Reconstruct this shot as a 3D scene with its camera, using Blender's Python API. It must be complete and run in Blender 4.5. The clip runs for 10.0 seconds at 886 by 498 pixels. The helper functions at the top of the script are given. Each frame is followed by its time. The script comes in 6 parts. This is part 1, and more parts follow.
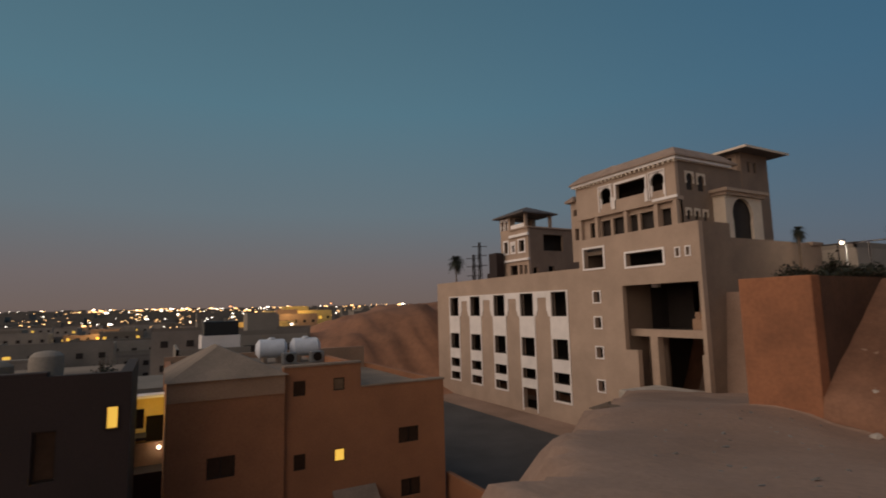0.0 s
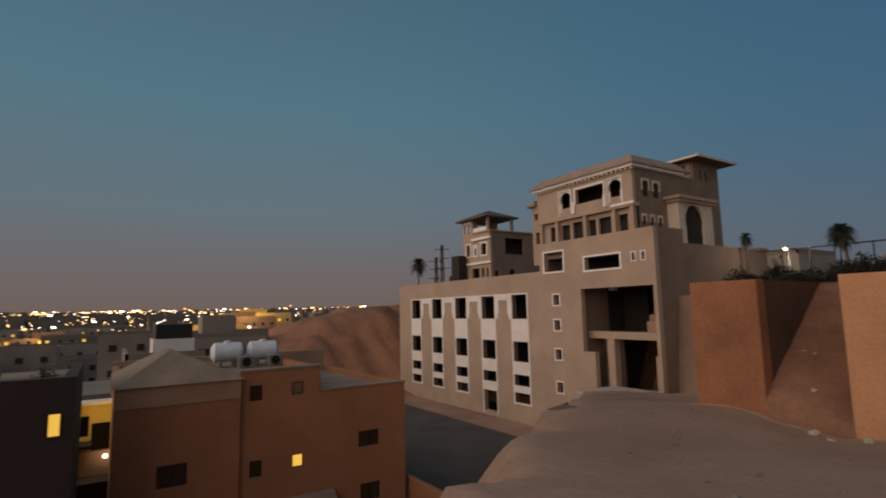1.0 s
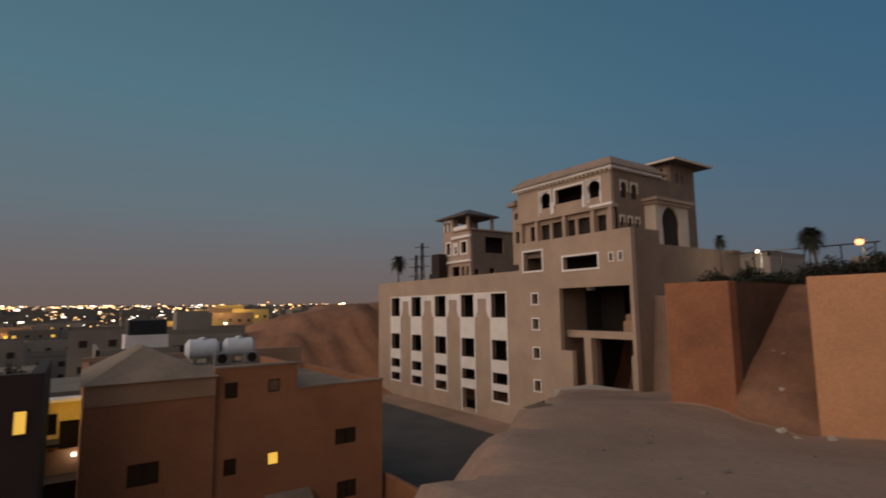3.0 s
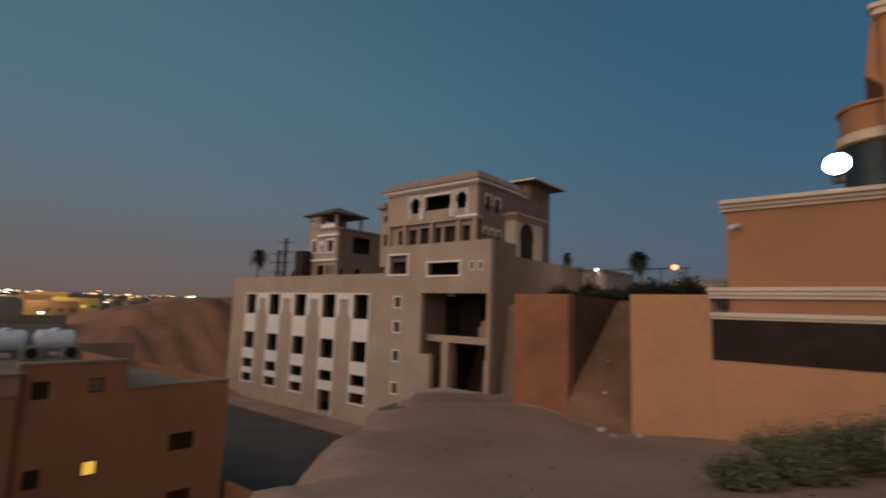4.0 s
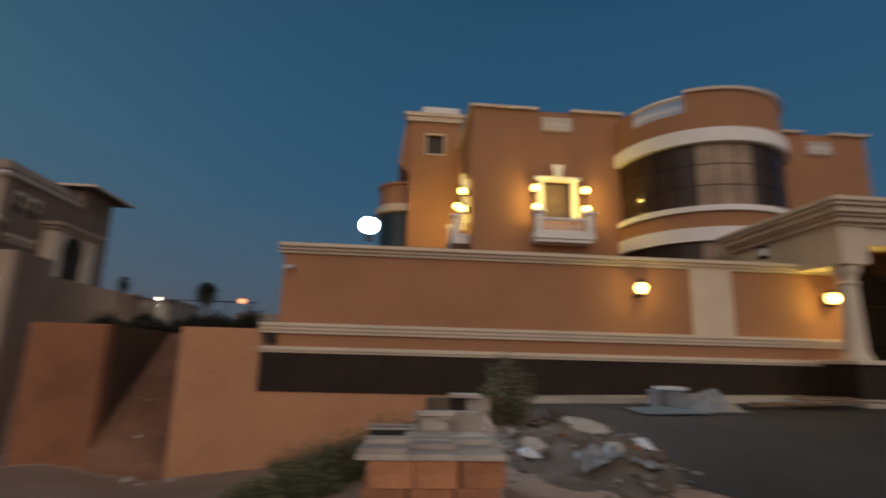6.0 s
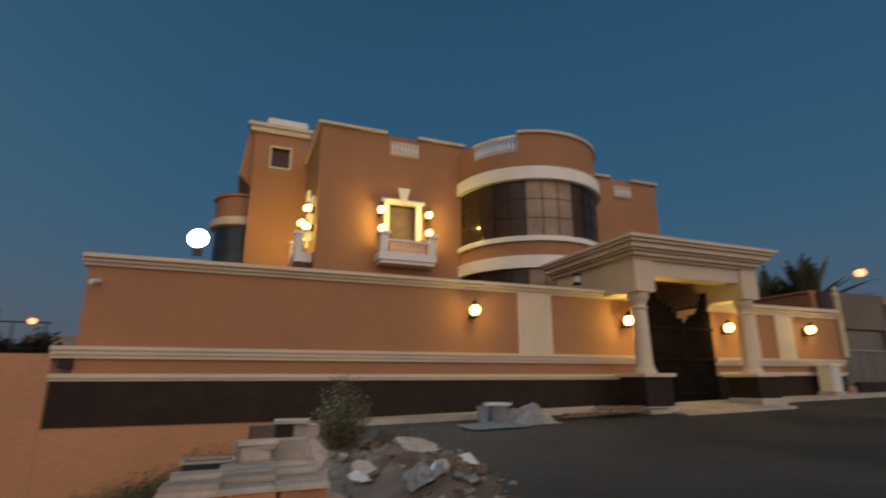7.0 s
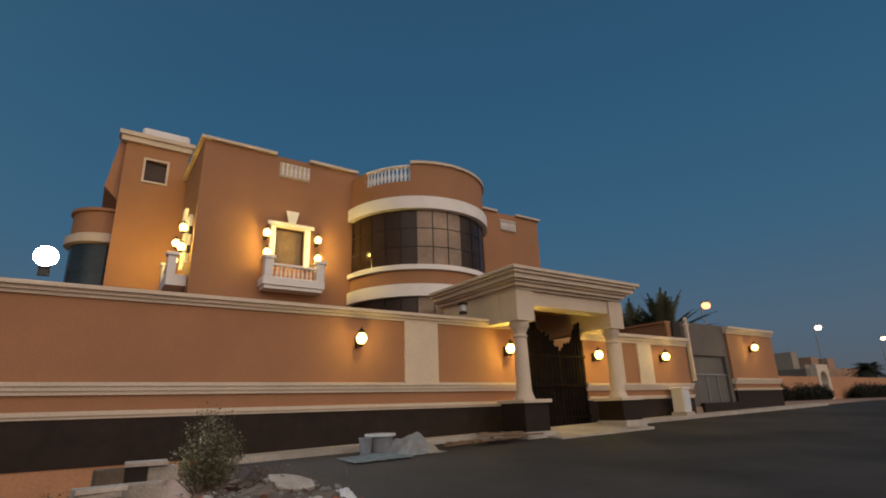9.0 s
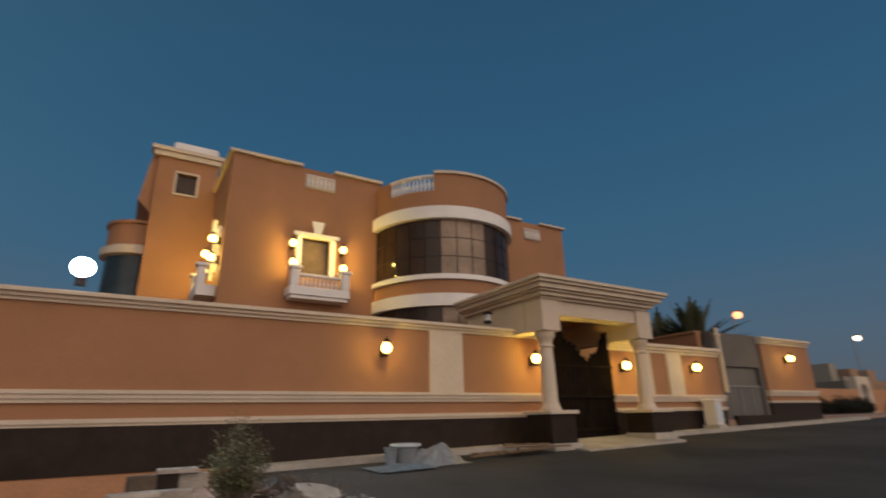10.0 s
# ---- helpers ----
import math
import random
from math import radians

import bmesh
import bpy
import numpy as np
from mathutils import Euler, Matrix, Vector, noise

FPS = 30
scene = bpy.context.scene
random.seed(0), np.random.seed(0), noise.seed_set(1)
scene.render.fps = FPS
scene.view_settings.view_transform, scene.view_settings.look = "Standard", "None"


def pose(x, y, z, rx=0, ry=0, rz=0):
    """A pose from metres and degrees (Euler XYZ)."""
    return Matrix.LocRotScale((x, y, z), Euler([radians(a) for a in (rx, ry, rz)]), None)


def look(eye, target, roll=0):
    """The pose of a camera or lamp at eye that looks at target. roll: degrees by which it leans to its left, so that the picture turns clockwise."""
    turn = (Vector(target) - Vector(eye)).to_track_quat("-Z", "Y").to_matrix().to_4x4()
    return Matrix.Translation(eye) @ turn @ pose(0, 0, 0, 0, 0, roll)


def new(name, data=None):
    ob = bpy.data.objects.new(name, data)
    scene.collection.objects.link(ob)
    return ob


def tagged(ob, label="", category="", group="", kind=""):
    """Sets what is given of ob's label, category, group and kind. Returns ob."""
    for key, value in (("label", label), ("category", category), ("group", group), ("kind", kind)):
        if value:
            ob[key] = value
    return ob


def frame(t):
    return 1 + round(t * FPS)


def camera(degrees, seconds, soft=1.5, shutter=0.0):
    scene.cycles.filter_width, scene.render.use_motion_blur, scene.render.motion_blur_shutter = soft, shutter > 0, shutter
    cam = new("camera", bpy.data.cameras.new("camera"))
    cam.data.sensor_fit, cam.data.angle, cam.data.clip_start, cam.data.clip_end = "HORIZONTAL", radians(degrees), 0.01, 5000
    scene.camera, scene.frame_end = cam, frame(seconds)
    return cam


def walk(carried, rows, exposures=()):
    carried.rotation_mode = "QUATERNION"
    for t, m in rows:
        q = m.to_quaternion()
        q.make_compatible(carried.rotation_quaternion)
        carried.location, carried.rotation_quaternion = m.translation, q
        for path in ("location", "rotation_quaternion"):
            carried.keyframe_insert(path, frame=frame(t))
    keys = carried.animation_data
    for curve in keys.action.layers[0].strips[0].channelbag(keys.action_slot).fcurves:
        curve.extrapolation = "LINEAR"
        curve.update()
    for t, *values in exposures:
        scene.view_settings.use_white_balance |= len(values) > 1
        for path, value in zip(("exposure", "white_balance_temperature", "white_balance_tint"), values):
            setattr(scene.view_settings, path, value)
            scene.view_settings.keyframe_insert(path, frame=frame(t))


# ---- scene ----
EYE = 1.6
cam = camera(81.3, 10.0, soft=1.8, shutter=1.0)
PATH = [
    (0, pose(-0.544, -0.179, EYE, 96.56, 1.31, 61.43)),
    (0.5, pose(-0.537, -0.166, EYE, 96.67, 1.23, 59.32)),
    (1, pose(-0.529, -0.153, EYE, 96.75, 1.25, 57.26)),
    (1.5, pose(-0.521, -0.141, EYE, 96.63, 0.81, 55.30)),
    (2, pose(-0.522, -0.142, EYE, 96.51, 0.66, 55.54)),
    (2.2, pose(-0.526, -0.149, EYE, 96.35, 1.07, 56.60)),
    (3.3, pose(-0.508, -0.124, EYE, 96.75, 0.23, 52.44)),
    (3.5, pose(-0.491, -0.103, EYE, 96.85, -0.40, 48.62)),
    (4, pose(-0.446, -0.059, EYE, 96.87, -1.90, 40.03)),
    (4.5, pose(-0.407, -0.030, EYE, 98.30, -2.59, 33.40)),
    (5, pose(-0.337, 0.007, EYE, 100.59, -3.10, 22.58)),
    (5.5, pose(-0.238, 0.035, EYE, 101.78, -2.33, 8.47)),
    (6, pose(-0.140, 0.038, EYE, 101.91, -1.45, -5.09)),
    (6.2, pose(-0.107, 0.033, EYE, 101.93, -1.03, -9.67)),
    (7.3, pose(-0.001, 0.001, EYE, 105.27, 0.50, -24.78)),
    (7.5, pose(0.009, -0.004, EYE, 105.67, 0.62, -26.34)),
    (8, pose(0.030, -0.016, EYE, 106.69, 1.34, -29.64)),
    (8.5, pose(0.045, -0.024, EYE, 107.03, 1.83, -32.02)),
    (9, pose(0.056, -0.032, EYE, 107.23, 1.78, -33.89)),
    (9.5, pose(0.060, -0.035, EYE, 107.66, 1.50, -34.53)),
    (10, pose(0.041, -0.022, EYE, 108.34, 1.28, -31.30)),
]
walk(cam, PATH, ((0.0, 0.0, 6950, 13), (3.5, -0.05, 6900, 13), (4.5, -0.24, 6450, 10), (5.5, -0.42, 6150, 9),
                 (6.0, -0.4, 6350, 10), (7.5, -0.2, 6500, 10), (9.0, -0.08, 6550, 10), (10.0, -0.1, 6550, 10)))

# ---- world: dusk sky, brightest over the sunset behind the camera ----
world = bpy.data.worlds.new("dusk")
scene.world = world
world.use_nodes = True
wn, wl = world.node_tree.nodes, world.node_tree.links
wn.clear()


def wnode(kind, **sets):
    n = wn.new(kind)
    for k, v in sets.items():
        n.inputs[k].default_value = v
    return n


def ramp(n, stops):
    e = n.color_ramp.elements
    while len(e) < len(stops):
        e.new(0.5)
    for el, (p, c) in zip(e, stops):
        el.position, el.color = p, (*c, 1)


coord = wnode("ShaderNodeTexCoord")
split = wnode("ShaderNodeSeparateXYZ")
wl.new(coord.outputs["Generated"], split.inputs[0])
up = wnode("ShaderNodeMath")
up.operation = "MULTIPLY_ADD"
up.inputs[1].default_value, up.inputs[2].default_value = 0.5, 0.5
wl.new(split.outputs["Z"], up.inputs[0])
west = wnode("ShaderNodeValToRGB")      # the sky towards the city
ramp(west, [(0.0, (0.03, 0.025, 0.022)), (0.49, (0.06, 0.05, 0.045)), (0.505, (0.112, 0.088, 0.082)), (0.535, (0.112, 0.1, 0.104)),
            (0.59, (0.09, 0.126, 0.152)), (0.68, (0.06, 0.132, 0.178)), (0.80, (0.042, 0.1, 0.142)), (1.0, (0.03, 0.075, 0.12))])
east = wnode("ShaderNodeValToRGB")      # the darker sky over the villa
ramp(east, [(0.0, (0.02, 0.018, 0.018)), (0.49, (0.05, 0.05, 0.055)), (0.505, (0.075, 0.085, 0.1)), (0.56, (0.06, 0.098, 0.14)),
            (0.64, (0.033, 0.092, 0.158)), (0.74, (0.022, 0.078, 0.145)), (0.85, (0.018, 0.062, 0.12)), (1.0, (0.015, 0.05, 0.1))])
wl.new(up.outputs[0], west.inputs[0])
wl.new(up.outputs[0], east.inputs[0])
side = wnode("ShaderNodeVectorMath")
side.operation = "DOT_PRODUCT"
side.inputs[1].default_value = (0.75, 0.66, 0.0)
wl.new(coord.outputs["Generated"], side.inputs[0])
sidem = wnode("ShaderNodeMapRange")
sidem.interpolation_type = "SMOOTHSTEP"
sidem.inputs["From Min"].default_value, sidem.inputs["From Max"].default_value = -0.55, 0.75
wl.new(side.outputs["Value"], sidem.inputs["Value"])
mix = wn.new("ShaderNodeMix")
mix.data_type = "RGBA"
wl.new(sidem.outputs[0], mix.inputs["Factor"])
wl.new(west.outputs[0], mix.inputs["A"])
wl.new(east.outputs[0], mix.inputs["B"])
# the afterglow, low over the horizon behind the camera
glow = wnode("ShaderNodeVectorMath")
glow.operation = "DOT_PRODUCT"
glow.inputs[1].default_value = (0.0, -0.97, 0.24)
wl.new(coord.outputs["Generated"], glow.inputs[0])
glowm = wnode("ShaderNodeMapRange")
glowm.interpolation_type = "SMOOTHSTEP"
glowm.inputs["From Min"].default_value, glowm.inputs["From Max"].default_value = 0.3, 1.0
wl.new(glow.outputs["Value"], glowm.inputs["Value"])
glowc = wn.new("ShaderNodeMix")
glowc.data_type, glowc.blend_type = "RGBA", "MULTIPLY"
glowc.inputs["Factor"].default_value = 1.0
glowc.inputs["B"].default_value = (1.08, 0.86, 0.70, 1)
wl.new(glowm.outputs[0], glowc.inputs["A"])
add = wn.new("ShaderNodeMix")
add.data_type, add.blend_type = "RGBA", "ADD"
add.inputs["Factor"].default_value = 1.0
wl.new(mix.outputs["Result"], add.inputs["A"])
wl.new(glowc.outputs["Result"], add.inputs["B"])
bg = wnode("ShaderNodeBackground", Strength=1.35)
out = wn.new("ShaderNodeOutputWorld")
wl.new(add.outputs["Result"], bg.inputs[0])
wl.new(bg.outputs[0], out.inputs[0])


# ---- materials ----
def material(name, colour, rough=0.85, vary=0.25, scale=1.2, grain=30.0, bump=0.15, metal=0.0, second=None, island=0.0, coat=0.0, gloss=0.5):
    """A worn surface: stains at about 1/scale metres, grain, fine relief."""
    m = bpy.data.materials.new(name)
    m.use_nodes = True
    n, l = m.node_tree.nodes, m.node_tree.links
    p = n["Principled BSDF"]
    p.inputs["Roughness"].default_value, p.inputs["Metallic"].default_value = rough, metal
    p.inputs["Coat Weight"].default_value = coat
    p.inputs["Specular IOR Level"].default_value = gloss
    tc = n.new("ShaderNodeTexCoord")
    big, small = n.new("ShaderNodeTexNoise"), n.new("ShaderNodeTexNoise")
    big.inputs["Scale"].default_value, big.inputs["Detail"].default_value, big.inputs["Roughness"].default_value = scale, 6, 0.62
    small.inputs["Scale"].default_value, small.inputs["Detail"].default_value = grain, 4
    for t in (big, small):
        l.new(tc.outputs["Object"], t.inputs["Vector"])
    dark = tuple(c * (1 - vary) for c in (second or colour))
    light = tuple(min(1, c * (1 + vary * 0.5)) for c in colour)
    r = n.new("ShaderNodeValToRGB")
    ramp(r, [(0.32, dark), (0.68, light)])
    l.new(big.outputs["Fac"], r.inputs[0])
    g = n.new("ShaderNodeMix")
    g.data_type, g.blend_type = "RGBA", "OVERLAY"
    g.inputs["Factor"].default_value = 0.25
    l.new(r.outputs[0], g.inputs["A"])
    l.new(small.outputs["Fac"], g.inputs["B"])
    last = g.outputs["Result"]
    if island:
        info, hsv, mr = n.new("ShaderNodeObjectInfo"), n.new("ShaderNodeHueSaturation"), n.new("ShaderNodeMapRange")
        mr.inputs["To Min"].default_value, mr.inputs["To Max"].default_value = 1 - island, 1 + island
        l.new(info.outputs["Random"], mr.inputs["Value"])
        l.new(mr.outputs[0], hsv.inputs["Value"])
        l.new(last, hsv.inputs["Color"])
        last = hsv.outputs[0]
    l.new(last, p.inputs["Base Color"])
    rr = n.new("ShaderNodeMapRange")
    rr.inputs["To Min"].default_value, rr.inputs["To Max"].default_value = max(0.02, rough - 0.1), min(1, rough + 0.1)
    l.new(big.outputs["Fac"], rr.inputs["Value"])
    l.new(rr.outputs[0], p.inputs["Roughness"])
    if bump:
        b = n.new("ShaderNodeBump")
        b.inputs["Strength"].default_value, b.inputs["Distance"].default_value = bump, 0.02
        l.new(small.outputs["Fac"], b.inputs["Height"])
        l.new(b.outputs[0], p.inputs["Normal"])
    return m


def glowing(name, colour, strength):
    m = bpy.data.materials.new(name)
    m.use_nodes = True
    p = m.node_tree.nodes["Principled BSDF"]
    p.inputs["Base Color"].default_value = (*colour, 1)
    p.inputs["Emission Color"].default_value = (*colour, 1)
    p.inputs["Emission Strength"].default_value = strength
    return m


def glazing(name, tint, rough=0.06):
    """Dark reflecting window glass with the dim room behind it taken as its body colour."""
    m = material(name, tint, rough, 0.3, 0.7, 6, 0.0)
    m.node_tree.nodes["Principled BSDF"].inputs["Specular IOR Level"].default_value = 0.2
    return m


SAND = material("sand", (0.308, 0.2, 0.146), 0.95, 0.24, 0.16, 9, 0.6, second=(0.27, 0.165, 0.112))
ASPHALT = material("asphalt", (0.056, 0.051, 0.048), 0.9, 0.45, 0.3, 25, 0.4, gloss=0.2)
DUSTY = material("dusty_asphalt", (0.066, 0.06, 0.057), 0.9, 0.4, 0.25, 20, 0.4)
KERB = material("kerb", (0.42, 0.37, 0.32), 0.9, 0.25, 1.5, 30, 0.3)
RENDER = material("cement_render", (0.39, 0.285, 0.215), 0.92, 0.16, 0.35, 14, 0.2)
# RENDER darkened for faces turned from the light: shade put into the colour
RENDER_SHADED = material("shaded_render", (0.215, 0.15, 0.11), 0.92, 0.2, 0.4, 14, 0.25)
WHITE = material("white_paint", (0.72, 0.66, 0.62), 0.8, 0.1, 0.8, 25, 0.1)
TRIM = material("white_trim", (0.78, 0.73, 0.70), 0.75, 0.08, 1.0, 25, 0.1)
# near black: the shade of rooms and recesses is put into this colour
VOID = material("room_shade", (0.03, 0.022, 0.018), 0.95, 0.35, 0.5, 8, 0.2)
SLATE = material("roof_tiles", (0.10, 0.085, 0.08), 0.8, 0.3, 1.0, 8, 0.5)
TILE = material("clay_roof_tiles", (0.30, 0.215, 0.165), 0.85, 0.25, 1.0, 8, 0.5)
ORANGE = material("orange_render", (0.455, 0.228, 0.12), 0.9, 0.16, 0.5, 18, 0.25)
BRICKISH = material("rough_orange_render", (0.275, 0.112, 0.055), 0.95, 0.4, 0.5, 10, 0.5)
VILLA = material("terracotta_paint", (0.347, 0.166, 0.083), 0.85, 0.14, 0.4, 30, 0.12)
CREAM = material("cream_stucco", (0.60, 0.49, 0.385), 0.8, 0.1, 0.9, 25, 0.12)
GRANITE = material("dark_granite", (0.028, 0.018, 0.014), 0.55, 0.35, 3, 60, 0.05, gloss=0.15)
BROWN = material("brown_render", (0.32, 0.138, 0.066), 0.92, 0.18, 0.4, 14, 0.2)
TAN = material("tan_render", (0.34, 0.21, 0.135), 0.92, 0.18, 0.5, 14, 0.2)
# maroon taken to near black: shade and lens vignetting are in the colour
SHADED_MAROON = material("shaded_maroon_render", (0.026, 0.016, 0.015), 0.92, 0.25, 0.4, 10, 0.2)
BEIGE = material("beige_render", (0.235, 0.2, 0.165), 0.92, 0.2, 0.2, 10, 0.1, island=0.35)
GREYROOF = material("roof_screed", (0.235, 0.175, 0.13), 0.95, 0.3, 0.5, 10, 0.3)
IRON = material("black_iron", (0.022, 0.016, 0.014), 0.45, 0.3, 3, 40, 0.15, metal=0.6)
STEEL = material("galvanised_steel", (0.28, 0.28, 0.28), 0.5, 0.2, 2, 30, 0.1, metal=0.7)
GREYWALL = material("grey_stone_cladding", (0.12, 0.1, 0.088), 0.7, 0.25, 0.8, 20, 0.15)
GREYDOOR = material("grey_sheet_steel", (0.135, 0.12, 0.112), 0.5, 0.15, 0.8, 30, 0.1, metal=0.3)
TANK = material("white_fibreglass", (0.62, 0.64, 0.68), 0.5, 0.15, 1.2, 20, 0.05)
BLACKTANK = material("black_plastic", (0.012, 0.012, 0.013), 0.5, 0.3, 2, 20, 0.05)
SHRUB = material("desert_shrub", (0.15, 0.152, 0.072), 0.8, 0.4, 2.5, 20, 0.2)
PALMLEAF = material("palm_fronds", (0.085, 0.09, 0.045), 0.75, 0.4, 2.0, 20, 0.2)
DARKLEAF = material("dark_leaves", (0.022, 0.026, 0.014), 0.8, 0.4, 2.0, 20, 0.2)
BARK = material("palm_bark", (0.12, 0.085, 0.06), 0.95, 0.35, 3, 14, 0.6)
BLOCK = material("cement_block", (0.41, 0.35, 0.30), 0.95, 0.25, 5, 40, 0.5, island=0.25)
BRICK = material("red_clay_block", (0.40, 0.175, 0.085), 0.95, 0.3, 5, 40, 0.5, island=0.25)
RUBBLE = material("rubble", (0.26, 0.235, 0.212), 0.95, 0.35, 6, 40, 0.5, island=0.35)
HILLSOIL = material("red_hill_soil", (0.31, 0.142, 0.076), 0.95, 0.28, 0.09, 1.4, 0.5, second=(0.19, 0.082, 0.044))
GATEPAINT = material("brown_black_paint", (0.013, 0.009, 0.007), 0.9, 0.4, 3, 40, 0.2, gloss=0.05)
TARP = material("blue_grey_tarpaulin", (0.12, 0.16, 0.19), 0.6, 0.3, 4, 25, 0.3)
# dark brown that paints in the shade on the gap's inner cheek
CHEEK_SHADE = material("cheek_shade", (0.085, 0.043, 0.027), 0.97, 0.4, 0.9, 9, 0.7)
EARTH = material("red_earth", (0.20, 0.098, 0.058), 0.95, 0.3, 1.2, 12, 0.5)
DARKSOIL = material("dug_soil", (0.12, 0.085, 0.06), 0.95, 0.35, 3, 20, 0.6)
PLASTIC = material("grey_plastic", (0.19, 0.20, 0.22), 0.5, 0.2, 4, 30, 0.1)
SHEET = material("plastic_sheet", (0.22, 0.225, 0.24), 0.45, 0.3, 5, 25, 0.4)
PLANK = material("old_plank", (0.20, 0.125, 0.075), 0.9, 0.35, 4, 30, 0.4)
GLASS = glazing("curtain_glass", (0.045, 0.026, 0.017))
CURTAIN = glazing("curtained_glass", (0.30, 0.21, 0.15), 0.12)
BLUEGLASS = glazing("sky_glass", (0.03, 0.045, 0.06))
BLIND = glazing("roller_blind_glass", (0.17, 0.115, 0.075), 0.2)
WARM = glowing("warm_bulb", (1.0, 0.68, 0.2), 9.0)
LED = glowing("led_panel", (0.72, 0.88, 1.0), 60.0)
SODIUM = glowing("sodium_lamp", (1.0, 0.40, 0.17), 2.7)
LEDWHITE = glowing("white_lamp", (1.0, 0.8, 0.62), 4.0)
LITROOM = glowing("lit_room", (1.0, 0.60, 0.10), 0.75)
# orange lamplight under the portico is put into this stucco colour
LIT_STUCCO = material("lamplit_stucco", (0.60, 0.31, 0.12), 0.88, 0.12, 0.8, 20, 0.1)
# wall colour that carries the yellow of lamplight
LITWALL = material("lamplit_wall", (0.62, 0.44, 0.16), 0.9, 0.15, 0.7, 20, 0.1)
CITYGLOW = glowing("far_lamps", (1.0, 0.56, 0.22), 4.5)
CITYWHITE = glowing("far_white_lamps", (1.0, 0.90, 0.78), 7.0)


# ---- mesh tools ----
class Geo:
    """Vertices and faces of one mesh. k scales about eye height, for the hilltop buildings, which are drawn at a smaller unit and stand 0.3 m further north."""

    def __init__(self, k=1.0):
        self.v, self.f, self.k = [], [], k

    def add(self, vs, fs):
        o, k = len(self.v), self.k
        n = 0.3 if k != 1 else 0.0
        self.v += [(x * k, y * k + n, (z - EYE) * k + EYE) for x, y, z in vs]
        self.f += [tuple(i + o for i in f) for f in fs]
        return self

    def box(self, x0, x1, y0, y1, z0, z1, c=0.0):
        """A box; c chamfers its four upright and top edges."""
        if c <= 0:
            vs = [(x, y, z) for z in (z0, z1) for x, y in ((x0, y0), (x1, y0), (x1, y1), (x0, y1))]
            return self.add(vs, [(3, 2, 1, 0), (4, 5, 6, 7), (0, 1, 5, 4), (1, 2, 6, 5), (2, 3, 7, 6), (3, 0, 4, 7)])
        ring = lambda e, z: [(x0 + e, y0 + c, z), (x0 + c, y0 + e, z), (x1 - c, y0 + e, z), (x1 - e, y0 + c, z),
                             (x1 - e, y1 - c, z), (x1 - c, y1 - e, z), (x0 + c, y1 - e, z), (x0 + e, y1 - c, z)]
        vs = ring(0, z0) + ring(0, z1 - c) + ring(c * 0.7, z1)
        fs = [tuple(range(7, -1, -1)), tuple(range(16, 24))]
        for a in (0, 8):
            fs += [(a + i, a + (i + 1) % 8, a + 8 + (i + 1) % 8, a + 8 + i) for i in range(8)]
        return self.add(vs, fs)

    def prism(self, poly, a0, a1, axis="y"):
        """A closed outline (p, z), counter-clockwise, pushed along an axis from a0 to a1."""
        n = len(poly)
        at = (lambda p, a, z: (p, a, z)) if axis == "y" else (lambda p, a, z: (a, p, z)) if axis == "x" else (lambda p, a, z: (p, z, a))
        vs = [at(p, a0, z) for p, z in poly] + [at(p, a1, z) for p, z in poly]
        fs = [tuple(range(n)), tuple(range(2 * n - 1, n - 1, -1))]
        fs += [(i, i + n, (i + 1) % n + n, (i + 1) % n) for i in range(n)]
        return self.add(vs, fs)

    def lathe(self, cx, cy, rz, n=16, a0=0.0, a1=360.0):
        """A profile of (radius, z) turned round an upright axis."""
        full = a1 - a0 >= 360
        m = n if full else n + 1
        vs = [(cx + r * math.cos(radians(a0 + (a1 - a0) * i / n)), cy + r * math.sin(radians(a0 + (a1 - a0) * i / n)), z) for r, z in rz for i in range(m)]
        fs = []
        for j in range(len(rz) - 1):
            for i in range(n if full else n):
                b = (i + 1) % m if full else i + 1
                fs.append((j * m + i, j * m + b, (j + 1) * m + b, (j + 1) * m + i))
        if full:
            fs += [tuple(range(m - 1, -1, -1)), tuple((len(rz) - 1) * m + i for i in range(m))]
        return self.add(vs, fs)

    def tube(self, p, q, r0, r1=None, n=8):
        p, q = Vector(p), Vector(q)
        r1 = r0 if r1 is None else r1
        t = (q - p).to_track_quat("Z", "Y").to_matrix()
        ring = [Vector((math.cos(2 * math.pi * i / n), math.sin(2 * math.pi * i / n), 0)) for i in range(n)]
        vs = [tuple(p + t @ (c * r0)) for c in ring] + [tuple(q + t @ (c * r1)) for c in ring]
        fs = [(i, (i + 1) % n, n + (i + 1) % n, n + i) for i in range(n)] + [tuple(range(n - 1, -1, -1)), tuple(range(n, 2 * n))]
        return self.add(vs, fs)

    def wall(self, p0, p1, z0, z1, d0, d1, holes, axis="y"):
        """A wall with thickness from d0 to d1 across, along p from p0 to p1, with (p0, p1, z0, z1) holes cut through."""
        ps = sorted({p0, p1, *(h[0] for h in holes), *(h[1] for h in holes)})
        zs = sorted({z0, z1, *(h[2] for h in holes), *(h[3] for h in holes)})
        ps, zs = [p for p in ps if p0 <= p <= p1], [z for z in zs if z0 <= z <= z1]

        def solid(i, j):
            if not (0 <= i < len(ps) - 1 and 0 <= j < len(zs) - 1):
                return False
            a, b = (ps[i] + ps[i + 1]) / 2, (zs[j] + zs[j + 1]) / 2
            return not any(h[0] < a < h[1] and h[2] < b < h[3] for h in holes)

